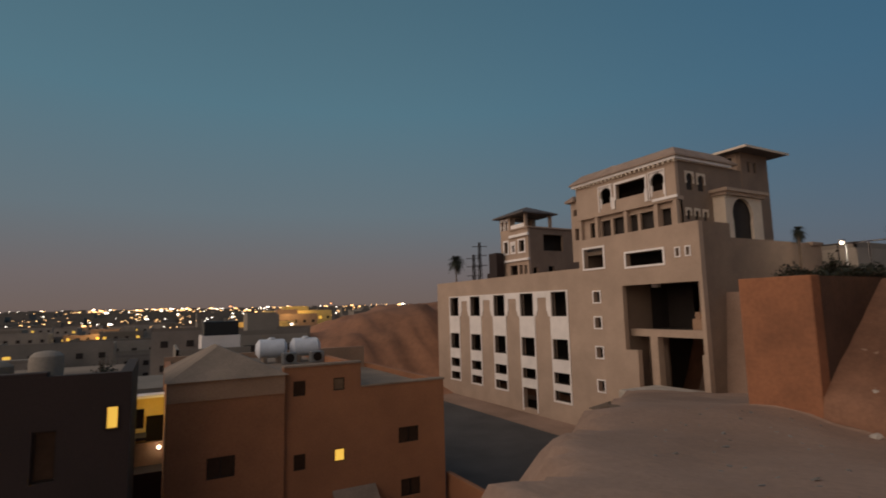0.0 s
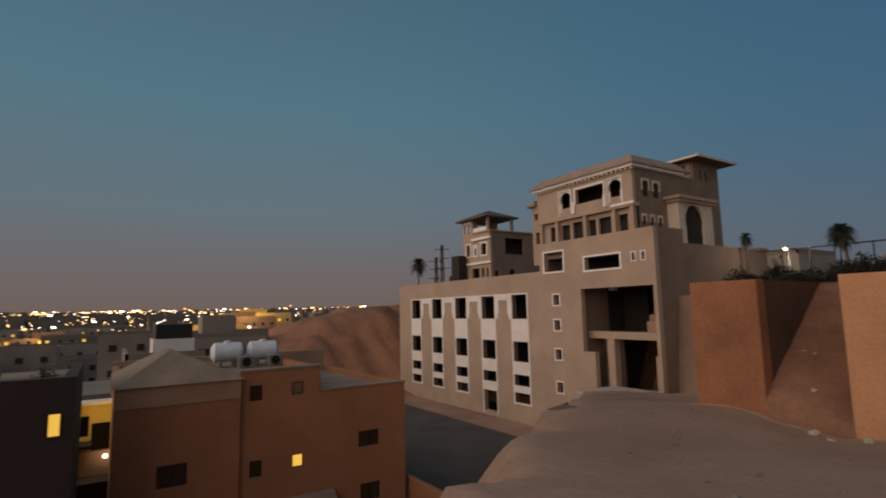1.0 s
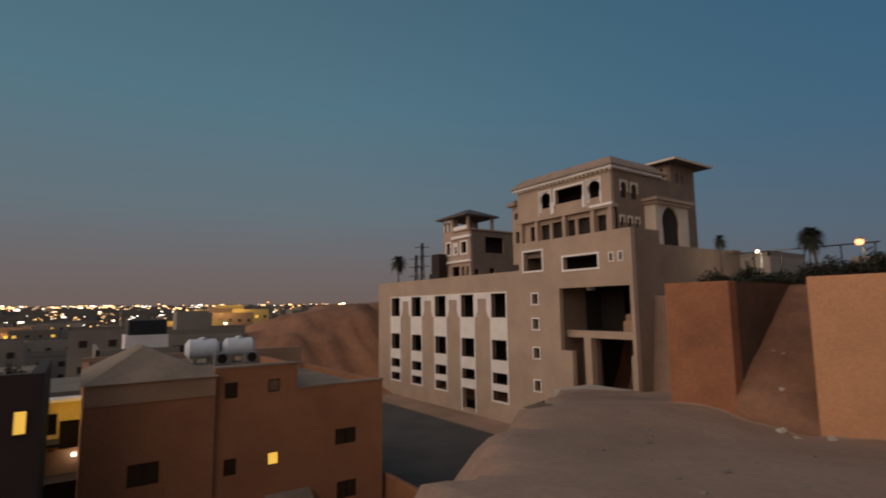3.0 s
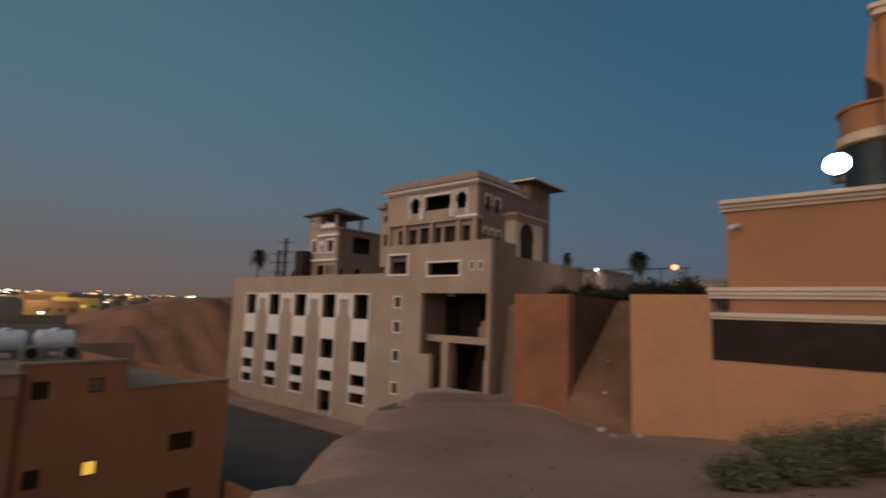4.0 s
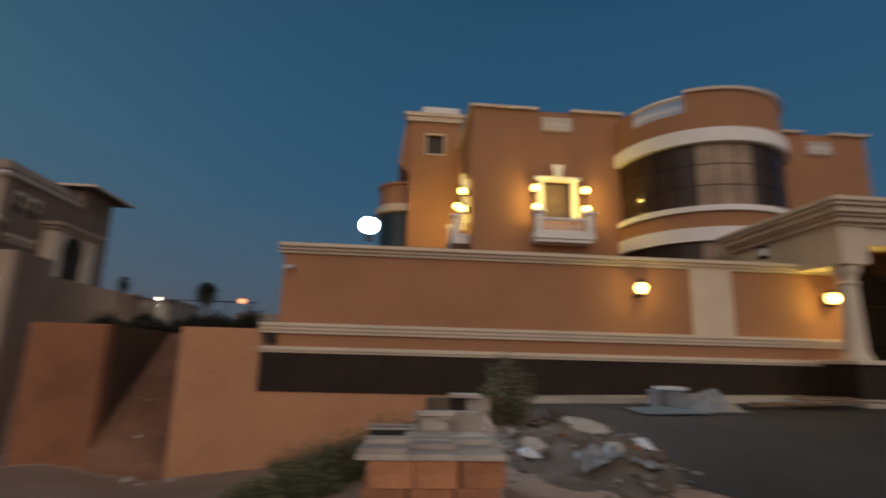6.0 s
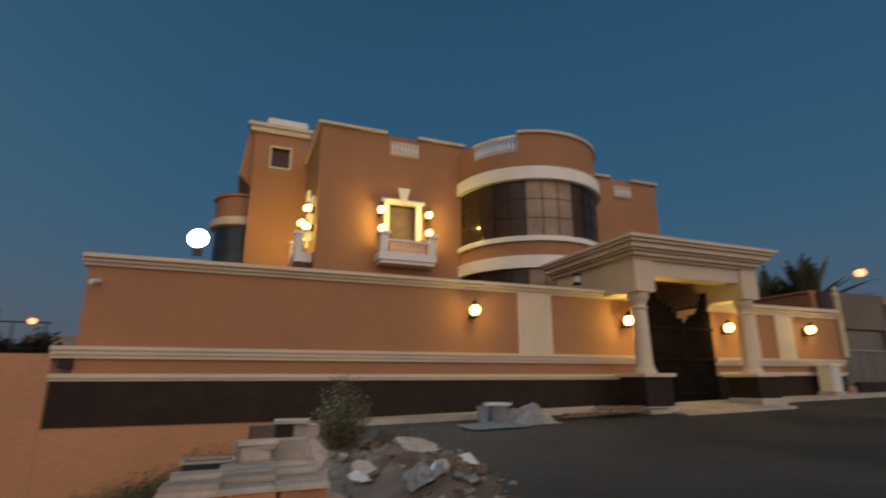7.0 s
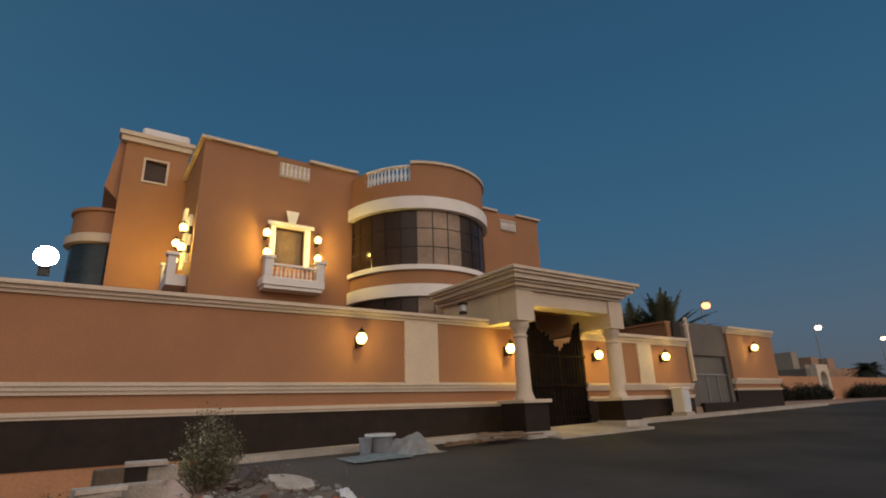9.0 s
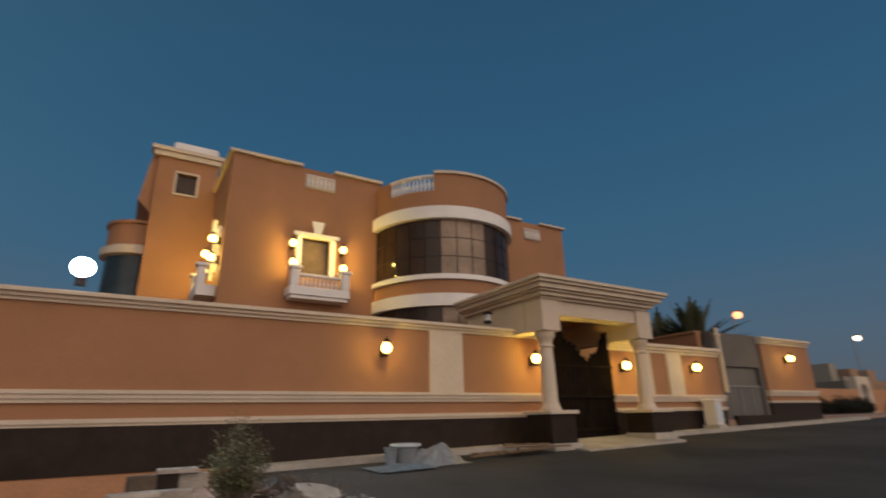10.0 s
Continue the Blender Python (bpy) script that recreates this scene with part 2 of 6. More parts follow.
        at = {"y": lambda p, d, z: (p, d, z), "x": lambda p, d, z: (d, p, z), "z": lambda p, d, z: (p, z, d)}[axis]
        for i in range(len(ps) - 1):
            for j in range(len(zs) - 1):
                if not solid(i, j):
                    continue
                a, b, c, e = ps[i], ps[i + 1], zs[j], zs[j + 1]
                vs = [at(a, d0, c), at(b, d0, c), at(b, d0, e), at(a, d0, e), at(a, d1, c), at(b, d1, c), at(b, d1, e), at(a, d1, e)]
                fs = [(0, 1, 2, 3), (7, 6, 5, 4)]
                if not solid(i - 1, j): fs.append((0, 3, 7, 4))
                if not solid(i + 1, j): fs.append((1, 5, 6, 2))
                if not solid(i, j - 1): fs.append((0, 4, 5, 1))
                if not solid(i, j + 1): fs.append((3, 2, 6, 7))
                self.add(vs, fs)
        return self

    def surround(self, p0, p1, z0, z1, w, d0, d1, axis="y"):
        """A flat trim of width w round an opening."""
        return self.wall(p0 - w, p1 + w, z0 - w, z1 + w, d0, d1, [(p0, p1, z0, z1)], axis)


def mesh(g, name, mat, smooth=False):
    me = bpy.data.meshes.new(name)
    me.from_pydata(g.v, [], g.f)
    me.validate()
    me.materials.append(mat)
    b = bmesh.new()
    b.from_mesh(me)
    bmesh.ops.remove_doubles(b, verts=b.verts, dist=0.0005)
    bmesh.ops.recalc_face_normals(b, faces=b.faces)
    b.to_mesh(me)
    b.free()
    if smooth:
        for p in me.polygons:
            p.use_smooth = True
        me.set_sharp_from_angle(angle=radians(40))
    return me


BASE = {}


def thing(name, at, label, category, group="", kind=""):
    ob = new(name)
    ob.empty_display_size = 0.3
    ob.location = at
    BASE[ob] = Vector(at)
    return tagged(ob, label, category, group, kind)


def part(name, g, mat, parent, label="", smooth=False):
    """Links a mesh as one object under a thing or a part."""
    at = BASE[parent]
    g.v = [(x - at.x, y - at.y, z - at.z) for x, y, z in g.v]
    ob = new(name, mesh(g, name, mat, smooth))
    ob.parent = parent
    BASE[ob] = at
    return tagged(ob, label)


def solo(name, g, mat, label, category, group="", kind="", smooth=False):
    """A thing of one mesh, its origin at its base."""
    x = sum(v[0] for v in g.v) / len(g.v)
    y = sum(v[1] for v in g.v) / len(g.v)
    z = min(v[2] for v in g.v)
    g.v = [(a - x, b - y, c - z) for a, b, c in g.v]
    ob = new(name, mesh(g, name, mat, smooth))
    ob.location = (x, y, z)
    return tagged(ob, label, category, group, kind)


def smooth01(v):
    v = np.clip(v, 0, 1)
    return v * v * (3 - 2 * v)


def rand(a, b):
    return random.uniform(a, b)


# ---- ground ----
STREET = -9.3


def height(x, y):
    """The lie of the land: a sandy shelf, a cut street below it, a hill behind, the road and the city plain."""
    s = -0.616 * x + 0.788 * y
    shelf = -np.maximum(0, s - 4) * 0.125
    road = 0.046 * np.clip(y, -20, 14) + 0.018 * np.clip(x, 0, 40)
    t = smooth01((x + 3.5) / 6.5)
    z = shelf * (1 - t) + road * t
    bumps = np.array([noise.noise((a * 0.45, b * 0.45, 0)) for a, b in zip(np.ravel(x), np.ravel(y))]).reshape(np.shape(x))
    fine = np.array([noise.noise((a * 1.7, b * 1.7, 5)) for a, b in zip(np.ravel(x), np.ravel(y))]).reshape(np.shape(x))
    near = 1 - t
    z = z + near * (0.10 * bumps + 0.05 * fine)
    z = z + 0.45 * smooth01((-5.2 - x) / 3.2) * smooth01((y - 8) / 4) * (1 - smooth01((-x - 9.5) / 3))      # sand drifted against the wall
    edge = (x + 2.2 + 0.86 * y) / 1.32 + 0.5 * bumps + 0.4 * fine      # the brink of the shelf
    z = np.where(edge < 0, np.maximum(z + 1.25 * edge, STREET), z)
    hill = STREET + 11.6 * smooth01((y + 3) / 43) * smooth01((-x - 60 + 3 * bumps) / 20) * (1 - smooth01((-x - 92) / 34))
    hill = np.maximum(hill, np.where((x < -24.5) & (x > -140), STREET + 14.5 * smooth01((y - 38) / 9) * (1 - 0.42 * smooth01((-x - 74) / 30)), -99))
    hill = np.maximum(hill, np.where((x >= -24.5) & (x <= -8.4), -99 + 101.3 * (y > 36), -99))
    gully = np.array([abs(noise.noise((a * 0.11, b * 0.11, 8))) for a, b in zip(np.ravel(x), np.ravel(y))]).reshape(np.shape(x))
    hill = hill + (x < -60) * smooth01((hill - STREET) / 6) * (0.5 - 3.0 * np.minimum(gully, 0.35))
    z = np.where(x < -30, np.maximum(z, hill + 0.5 * bumps * smooth01((hill - STREET) / 3)), z)
    z = np.maximum(z, np.where((x >= -30) & (x < -8.3) & (y > 36), hill, -99))
    # terrace behind the retaining walls, with a bank of spilt earth in the gap
    inside = (y > 13.02) & (x > -8.47)
    terrace = 2.05 - 0.7 * smooth01((x + 3) / 4) + 0.02 * np.clip(y - 13, 0, 60) * (x < -2)
    gap = (x > -7.07) & (x < -5.17)
    bank = -0.5 - 0.3 * (x + 6.95) + 0.78 * (y - 13.15) + 0.08 * fine
    z = np.where(inside, np.where(gap, np.minimum(bank, terrace), terrace), z)
    r = np.hypot(x, y)
    plain = -13.5 + 0.0125 * np.clip(r - 150, 0, 2200)
    far = smooth01((r - 95) / 60) * smooth01((-x - 60) / 50) * (1 - smooth01((y - 70) / 60) * smooth01((x + 150) / 60))
    return z * (1 - far) + plain * far


def axis_steps(*runs):
    out = [runs[0][0]]
    for a, b, step in runs:
        n = max(1, round((b - a) / step))
        out += list(np.linspace(a, b, n + 1)[1:])
    return np.array(out)


gx = axis_steps((-3000, -400, 260), (-400, -140, 20), (-140, -60, 3), (-60, -24, 1.2), (-24, -8.67, 0.6), (-8.67, -8.37, 0.3), (-8.37, -7.22, 0.4), (-7.22, -6.97, 0.25),
                (-6.97, -5.24, 0.22), (-5.24, -5.02, 0.22), (-5.02, 4, 0.35), (4, 40, 1.5), (40, 120, 10), (120, 2500, 300))
gy = axis_steps((-2500, -200, 250), (-200, -30, 12), (-30, 0, 1.5), (0, 13.0, 0.3), (13.0, 13.05, 0.05), (13.05, 13.4, 0.35), (13.4, 20, 0.4), (20, 56, 0.9), (56, 140, 5), (140, 400, 30), (400, 3000, 260))
XX, YY = np.meshgrid(gx, gy)
ZZ = height(XX, YY)
nx, ny = len(gx), len(gy)
ground = bpy.data.meshes.new("ground")
ground.from_pydata(list(zip(XX.ravel().tolist(), YY.ravel().tolist(), ZZ.ravel().tolist())), [],
                   [(j * nx + i, j * nx + i + 1, (j + 1) * nx + i + 1, (j + 1) * nx + i) for j in range(ny - 1) for i in range(nx - 1)])
ground.materials.append(SAND)
ground.materials.append(HILLSOIL)
for poly in ground.polygons:
    poly.use_smooth = True
    if poly.center.x < -30 and -6 < poly.center.y < 140 and poly.center.z > STREET + 0.3:
        poly.material_index = 1
tagged(new("ground", ground), "bare sandy ground with a hill and a cut bank", "ground", kind="structure")


def level(x, y):
    return float(height(np.array([[x]]), np.array([[y]]))[0, 0])


def sheet(name, xs, ys, lift, mat, label, shift=None):
    g = Geo()
    X, Y = np.meshgrid(xs, ys)
    if shift:
        X = X + np.array([[shift(a, b) for a in xs] for b in ys])
    Z = height(X, Y) + (np.vectorize(lift)(X, Y) if callable(lift) else lift)
    n = len(xs)
    g.v = list(zip(X.ravel().tolist(), Y.ravel().tolist(), Z.ravel().tolist()))
    g.f = [(j * n + i, j * n + i + 1, (j + 1) * n + i + 1, (j + 1) * n + i) for j in range(len(ys) - 1) for i in range(n - 1)]
    me = bpy.data.meshes.new(name)
    me.from_pydata(g.v, [], g.f)
    me.materials.append(mat)
    for p in me.polygons:
        p.use_smooth = True
    return tagged(new(name, me), label, "road", kind="structure")


sheet("road", axis_steps((2.4, 40, 0.4), (40, 200, 8)), axis_steps((-30, 0, 3), (0, 12.4, 0.4)), 0.012, ASPHALT, "dark dusty asphalt street beside the villa wall",
      shift=lambda x, y: max(0, 1 - (x - 2.4) / 6) * (0.25 * (10 - min(10, abs(y))) * 0.6 + 0.5 * noise.noise((y * 0.7, 1, 1)) + 0.2 * noise.noise((y * 2.3, 4, 1))))
bank_sheet = sheet("earth_bank", axis_steps((-6.96, -5.25, 0.19)), axis_steps((12.96, 13.04, 0.08), (13.04, 13.4, 0.18), (13.4, 17.5, 0.25)), 0.015, EARTH, "bank of reddish earth spilt through the wall's gap")
bank_sheet["category"] = "earth bank"
g = Geo().box(-62, -14, 10, 29.6, STREET - 0.4, STREET + 0.06)
solo("street", g, DUSTY, "dark asphalt street below the bank", "road", kind="structure")


# ---- the unfinished building under the hilltop villa (drawn at 1/1.2) ----
K = 1.2
F = 27.7
b1 = thing("unfinished_building", (-36 * K, F * K, STREET), "unfinished grey rendered building with white window strips", "building")
cols = [-50.3, -46.1, -41.85, -37.65, -33.5]
rows = [(0.75, 2.72), (-2.68, -1.07), (-4.58, -3.7), (-5.92, -5.13)]
holes = []
for i, c in enumerate(cols):
    for j, (a, b) in enumerate(rows):
        holes.append((c, c + 1.83, -7.1, -5.35) if (i, j) == (3, 3) else (c, c + 1.83, a, b))
holes += [(-28.73, -28.1, a, b) for a, b in ((1.78, 2.55), (-0.08, 0.68), (-2.22, -1.46), (-4.6, -3.84))]
tops = [(-29.5, -27.55, 4.3, 5.75), (-25.5, -22.5, 4.15, 5.05), (-21.55, -21.3, 4.49, 5.0), (-20.83, -20.58, 4.49, 5.0)]
opening = [(-26.0, -20.15, -0.1, 2.87), (-26.0, -20.15, -1.5, -0.1), (-25.0, -20.3, -8.0, -1.5)]
part("facade", Geo(K).wall(-53.3, -30.05, -9.0, 4.4, F, F + 0.4, [h for h in holes if h[0] < -30]), RENDER, b1)
part("facade", Geo(K).wall(-30.05, -19.9, -9.0, 6.5, F, F + 0.4, [h for h in holes if h[0] > -30] + tops + opening), RENDER, b1)
part("side_wall", Geo(K).wall(F + 0.4, 40.0, -9.0, 6.5, -20.3, -19.9, [(30.8, 40.2, 5.6, 6.6)], "x"), RENDER_SHADED, b1)
part("side_wall", Geo(K).box(-53.3, -52.9, F + 0.4, 38, -9, 4.4), RENDER_SHADED, b1)
part("side_wall", Geo(K).box(-30.05, -29.7, F + 0.4, 38, 3.4, 6.5), RENDER_SHADED, b1)
part("pier", Geo(K).wall(-54.9, -53.7, -9.0, 2.6, F + 2.0, F + 2.4, [(-54.6, -54.0, -1, 1.9), (-54.6, -54.0, -2.4, -1.5), (-54.6, -54.0, -4.0, -3.0)]), RENDER, b1)
part("roof_slab", Geo(K).box(-52.9, -30.05, F + 0.4, 38, 3.2, 3.5), GREYROOF, b1)
part("roof_slab", Geo(K).box(-29.7, -20.3, F + 0.4, 33.2, 5.3, 5.58), GREYROOF, b1)
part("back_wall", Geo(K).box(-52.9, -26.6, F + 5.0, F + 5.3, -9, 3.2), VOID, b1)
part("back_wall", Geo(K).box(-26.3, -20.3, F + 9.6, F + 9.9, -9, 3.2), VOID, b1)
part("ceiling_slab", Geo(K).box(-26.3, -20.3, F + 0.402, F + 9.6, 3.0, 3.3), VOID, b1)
part("upper_room_shade", Geo(K).box(-29.7, -20.3, F + 3.0, F + 3.2, 3.5, 5.5), VOID, b1)
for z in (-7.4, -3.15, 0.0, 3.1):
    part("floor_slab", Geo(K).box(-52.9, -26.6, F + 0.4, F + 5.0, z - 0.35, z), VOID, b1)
part("partition", Geo(K).box(-26.6, -26.3, F + 0.402, F + 3.2, -9, 3.2), RENDER_SHADED, b1)
# deep stretch of the same wall, coloured dark for the room's shade
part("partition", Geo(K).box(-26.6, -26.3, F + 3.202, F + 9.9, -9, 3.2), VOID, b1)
# white strips: panels between the windows of each column, trims round the openings
for i, c in enumerate(cols):
    x0, x1 = c - 0.16, c + 1.99
    part("white_panel", Geo(K).wall(x0, x1, rows[1][1] + 0.0, rows[0][1] + 0.12, F - 0.07, F - 0.003, [(c, c + 1.83, *rows[0])]), WHITE, b1)
    low = -5.35 if i == 3 else rows[3][0]
    part("white_panel", Geo(K).wall(x0, x1, low - 0.14, rows[1][1], F - 0.06, F - 0.003, [h for h in holes if h[0] == c and h[3] < 0]), WHITE, b1)
    if i == 3:
        for x in (c - 0.12, c + 1.832):
            part("door_jamb", Geo(K).box(x, x + 0.118, F - 0.06, F - 0.003, -7.3, -5.492), TRIM, b1)
    for j, (a, b) in enumerate(rows):
        if (i, j) != (3, 3):
            w = part("window_frame", Geo(K).surround(c + 0.07, c + 1.76, a + 0.07, b - 0.07, 0.07, F + 0.12, F + 0.2), VOID, b1)
    if i < 4:       # stepped white head over the pilaster between two columns
        a, b = c + 1.99, cols[i + 1] - 0.16
        m = (a + b) / 2
        head = [(a, 0.75), (a + 0.22, 0.75), (a + 0.34, 1.2), (a + 0.42, 1.2), (a + 0.42, 2.3), (b - 0.42, 2.3), (b - 0.42, 1.2), (b - 0.34, 1.2), (b - 0.22, 0.75), (b, 0.75), (b, 2.84), (a, 2.84)]
        part("pilaster_head", Geo(K).prism(head, F - 0.07, F - 0.003), WHITE, b1)
for h in holes[-4:]:
    part("window_trim", Geo(K).surround(*h, 0.09, F - 0.05, F - 0.003), TRIM, b1)
for h in tops:
    part("window_trim", Geo(K).surround(*h, 0.13 if h[1] - h[0] > 1 else 0.07, F - 0.06, F - 0.003), TRIM, b1)
part("beam", Geo(K).box(-26.3, -20.3, F + 0.9, F + 1.5, -0.6, -0.12, 0.02), RENDER, b1)
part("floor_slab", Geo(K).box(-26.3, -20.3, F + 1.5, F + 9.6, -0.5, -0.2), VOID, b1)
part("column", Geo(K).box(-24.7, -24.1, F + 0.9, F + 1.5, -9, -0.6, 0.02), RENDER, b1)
part("partition", Geo(K).box(-26.3, -24.7, F + 2.6, F + 2.8, -9, -0.6), RENDER_SHADED, b1)
part("column", Geo(K).box(-23.2, -22.7, F + 4.2, F + 4.7, -0.2, 2.99, 0.02), RENDER_SHADED, b1)
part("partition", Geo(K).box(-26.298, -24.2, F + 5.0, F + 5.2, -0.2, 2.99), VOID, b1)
for x in (-24.9, -21.2):
    part("ceiling_fixture", Geo(K).box(x, x + 0.5, F + 1.6, F + 2.0, 2.7, 2.98, 0.03), WHITE, b1, "pale ceiling fixture")
part("crate_stack", Geo(K).box(-22.4, -21.6, F + 2.2, F + 2.8, -0.198, 0.55, 0.05).box(-22.25, -21.8, F + 2.3, F + 2.7, 0.551, 1.0, 0.05), TAN, b1, "pale goods stacked on the upper slab")
part("loading_slab", Geo(K).box(-24.4, -20.2, F - 2.6, F + 0.9, -4.4, -3.74), KERB, b1, "pale concrete slab")
solo("retaining_wall", Geo(K).wall(40.0, 41.5, -4, 5.45, -20.3, -19.9, [], "x").box(-20.4, -19.75, 40.02, 41.5, 5.452, 5.7), RENDER_SHADED, "grey rendered retaining wall with a coping", "wall", kind="structure")


def lobed(x, zs, w, n=14, axis="y"):
    """The outline of a horseshoe arch: round head wider than the jambs."""
    r = w * 0.5
    return [(x + r * math.sin(a), zs + r * math.cos(a)) for a in [radians(-115 + 230 * i / n) for i in range(n + 1)]]


def arch_panel(g, x0, x1, z0, z1, cx, spring, w, jamb, d0, d1, axis="y"):
    """A slab with a horseshoe-arched opening: two halves split at the arch's crown."""
    head = lobed(cx, spring, w)
    left = [p for p in head if p[0] <= cx + 1e-6]
    right = [p for p in head if p[0] >= cx - 1e-6]
    top = spring + w * 0.5
    lo = [(x0, z0), (cx - jamb / 2, z0), (cx - jamb / 2, left[0][1])] + left + [(cx, z1), (x0, z1)]
    ro = [(x1, z0), (x1, z1), (cx, z1)] + right + [(cx + jamb / 2, right[-1][1]), (cx + jamb / 2, z0)]
    if left[-1][0] < cx - 1e-6:
        lo.insert(-2, (cx, top))
        ro.insert(3, (cx, top))
    g.prism(lo, d0, d1, axis)
    g.prism(ro, d0, d1, axis)
    return g


def hip_roof(g, x0, x1, y0, y1, z, rise, lip=0.18):
    """Eave slab and hipped tiles over a rectangle."""
    g.box(x0, x1, y0, y1, z, z + lip)
    w, d = x1 - x0, y1 - y0
    m = min(w, d) / 2
    if w >= d:
        a, b = (x0 + m, y0 + m, z + lip + rise), (x1 - m + 0.01, y0 + m, z + lip + rise)
    else:
        a, b = (x0 + m, y0 + m, z + lip + rise), (x0 + m, y1 - m + 0.01, z + lip + rise)
    c = [(x0, y0, z + lip), (x1, y0, z + lip), (x1, y1, z + lip), (x0, y1, z + lip)]
    fs = [(0, 1, 5, 4), (1, 2, 5), (2, 3, 4, 5), (3, 0, 4)] if w >= d else [(0, 1, 4), (1, 2, 5, 4), (2, 3, 5), (3, 0, 4, 5)]
    return g.add(c + [a, b], fs)


# ---- the hilltop villa above it ----
v2 = thing("hilltop_villa", (-30 * K, 37 * K, 5.8 * K), "unfinished sand-coloured villa with arched loggia and tiled roofs", "house")
Y = 33.0
X0, X1 = -35.6, -25.1
low = [(-34.4, -33.75, 7.55, 8.85), (-33.05, -31.98, 7.4, 8.85), (-31.7, -30.1, 7.4, 8.9), (-29.95, -29.1, 7.4, 8.85), (-28.85, -27.55, 7.4, 8.85), (-26.85, -25.95, 7.4, 8.8)]
part("wall", Geo(K).wall(X0, X1, 5.6, 9.25, Y + 0.36, Y + 0.6, low), RENDER, v2)
for x in (-35.3, -33.3, -30.05, -27.05, -25.35):
    part("post", Geo(K).box(x - 0.17, x + 0.17, Y, Y + 0.34, 5.8, 9.25, 0.02), RENDER, v2)
part("terrace_beam", Geo(K).box(X0, X1 + 0.05, Y - 0.05, Y + 0.7, 9.25, 9.55), RENDER, v2)
part("ledge", Geo(K).box(-27.2, X1 + 0.12, Y - 0.14, Y - 0.06, 9.42, 9.62), TRIM, v2)
lh = [(-32.75, -31.4, 9.75, 11.75), (-30.85, -27.85, 10.35, 11.6), (-27.45, -26.1, 9.75, 11.75)]
part("wall", Geo(K).wall(X0, X1, 9.552, 12.3, Y + 0.0, Y + 0.35, lh), RENDER, v2)
for x0, x1 in ((-32.75, -31.4), (-27.45, -26.1)):
    cx = (x0 + x1) / 2
    part("arch", arch_panel(Geo(K), x0, x1, 9.9, 11.75, cx, 11.0, 1.28, 1.0, Y + 0.05, Y + 0.2), WHITE, v2, "white lobed arch")
    part("arch_trim", Geo(K).wall(x0 - 0.1, x1 + 0.1, 9.6, 11.85, Y - 0.06, Y - 0.003, [(x0, x1, 9.5, 11.74)]), WHITE, v2)
    part("parapet", Geo(K).box(x0, x1, Y + 0.06, Y + 0.28, 9.552, 10.25), RENDER, v2)
part("arch_trim", Geo(K).wall(-31.05, -27.7, 10.3, 11.8, Y - 0.06, Y - 0.003, [(-30.85, -27.85, 10.2, 11.6)]), WHITE, v2)
for x in (-31.1, -27.75):
    part("bracket", Geo(K).box(x - 0.14, x + 0.14, Y - 0.12, Y - 0.062, 9.6, 10.6), WHITE, v2)
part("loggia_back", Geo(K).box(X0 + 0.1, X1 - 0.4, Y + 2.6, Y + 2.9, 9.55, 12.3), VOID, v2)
part("lower_room_shade", Geo(K).box(X0 + 0.3, X1 - 0.4, Y + 0.8, Y + 0.95, 5.8, 9.25), VOID, v2)
part("loggia_floor", Geo(K).box(X0 + 0.1, X1 - 0.4, Y + 0.7, Y + 2.6, 9.3, 9.55), RENDER_SHADED, v2)
arches = [(34.2, 35.0, 10.1, 11.4), (35.55, 36.35, 10.1, 11.35)]
small = [(34.0, 34.45, 7.8, 8.55), (35.0, 35.45, 7.8, 8.55), (36.0, 36.45, 7.8, 8.55)]
part("side_wall", Geo(K).wall(Y + 0.35, 44.8, 5.6, 12.3, X1 - 0.35, X1, arches + small, "x"), RENDER_SHADED, v2)
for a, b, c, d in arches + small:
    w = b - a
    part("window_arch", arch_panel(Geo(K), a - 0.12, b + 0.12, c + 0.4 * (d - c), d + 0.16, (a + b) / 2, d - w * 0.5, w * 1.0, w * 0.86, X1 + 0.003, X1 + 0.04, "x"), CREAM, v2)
    # dark panel just behind the opening, painted in place of recess shade
    part("recess_shade", Geo(K).box(X1 - 0.2, X1 - 0.12, a + 0.003, b - 0.003, c + 0.003, d - 0.003), VOID, v2)
part("back_wall", Geo(K).box(X0, X1 - 0.36, 44.5, 44.8, 5.6, 12.3), RENDER_SHADED, v2)
part("side_wall", Geo(K).box(X0, X0 + 0.3, Y + 0.36, 44.5, 5.6, 12.3), RENDER_SHADED, v2)
g = Geo(K)
g.box(X0 - 0.3, X1 + 0.3, Y - 0.3, 39.6, 12.3, 12.5)
part("cornice", g, TRIM, v2)
a, b, c, d = X0 - 0.45, X1 + 0.45, Y - 0.45, 40.2
part("roof", Geo(K).box(a, b, c, d, 12.502, 12.62).add([(a, c, 12.622), (b, c, 12.622), (b, d, 12.622), (a, d, 12.622), (a + 0.9, c + 0.85, 13.4), (b - 0.75, c + 0.85, 13.4), (b - 0.75, d - 0.9, 13.4), (a + 0.9, d - 0.9, 13.4)],
     [(3, 2, 1, 0), (4, 5, 6, 7), (0, 1, 5, 4), (1, 2, 6, 5), (2, 3, 7, 6), (3, 0, 4, 7)]), TILE, v2, "steep clay tile skirt round a flat roof")
for i in range(24):
    x = X0 + 0.2 + i * 0.45
    part("corbel", Geo(K).box(x, x + 0.14, Y - 0.28, Y - 0.005, 12.1, 12.298), CREAM, v2)
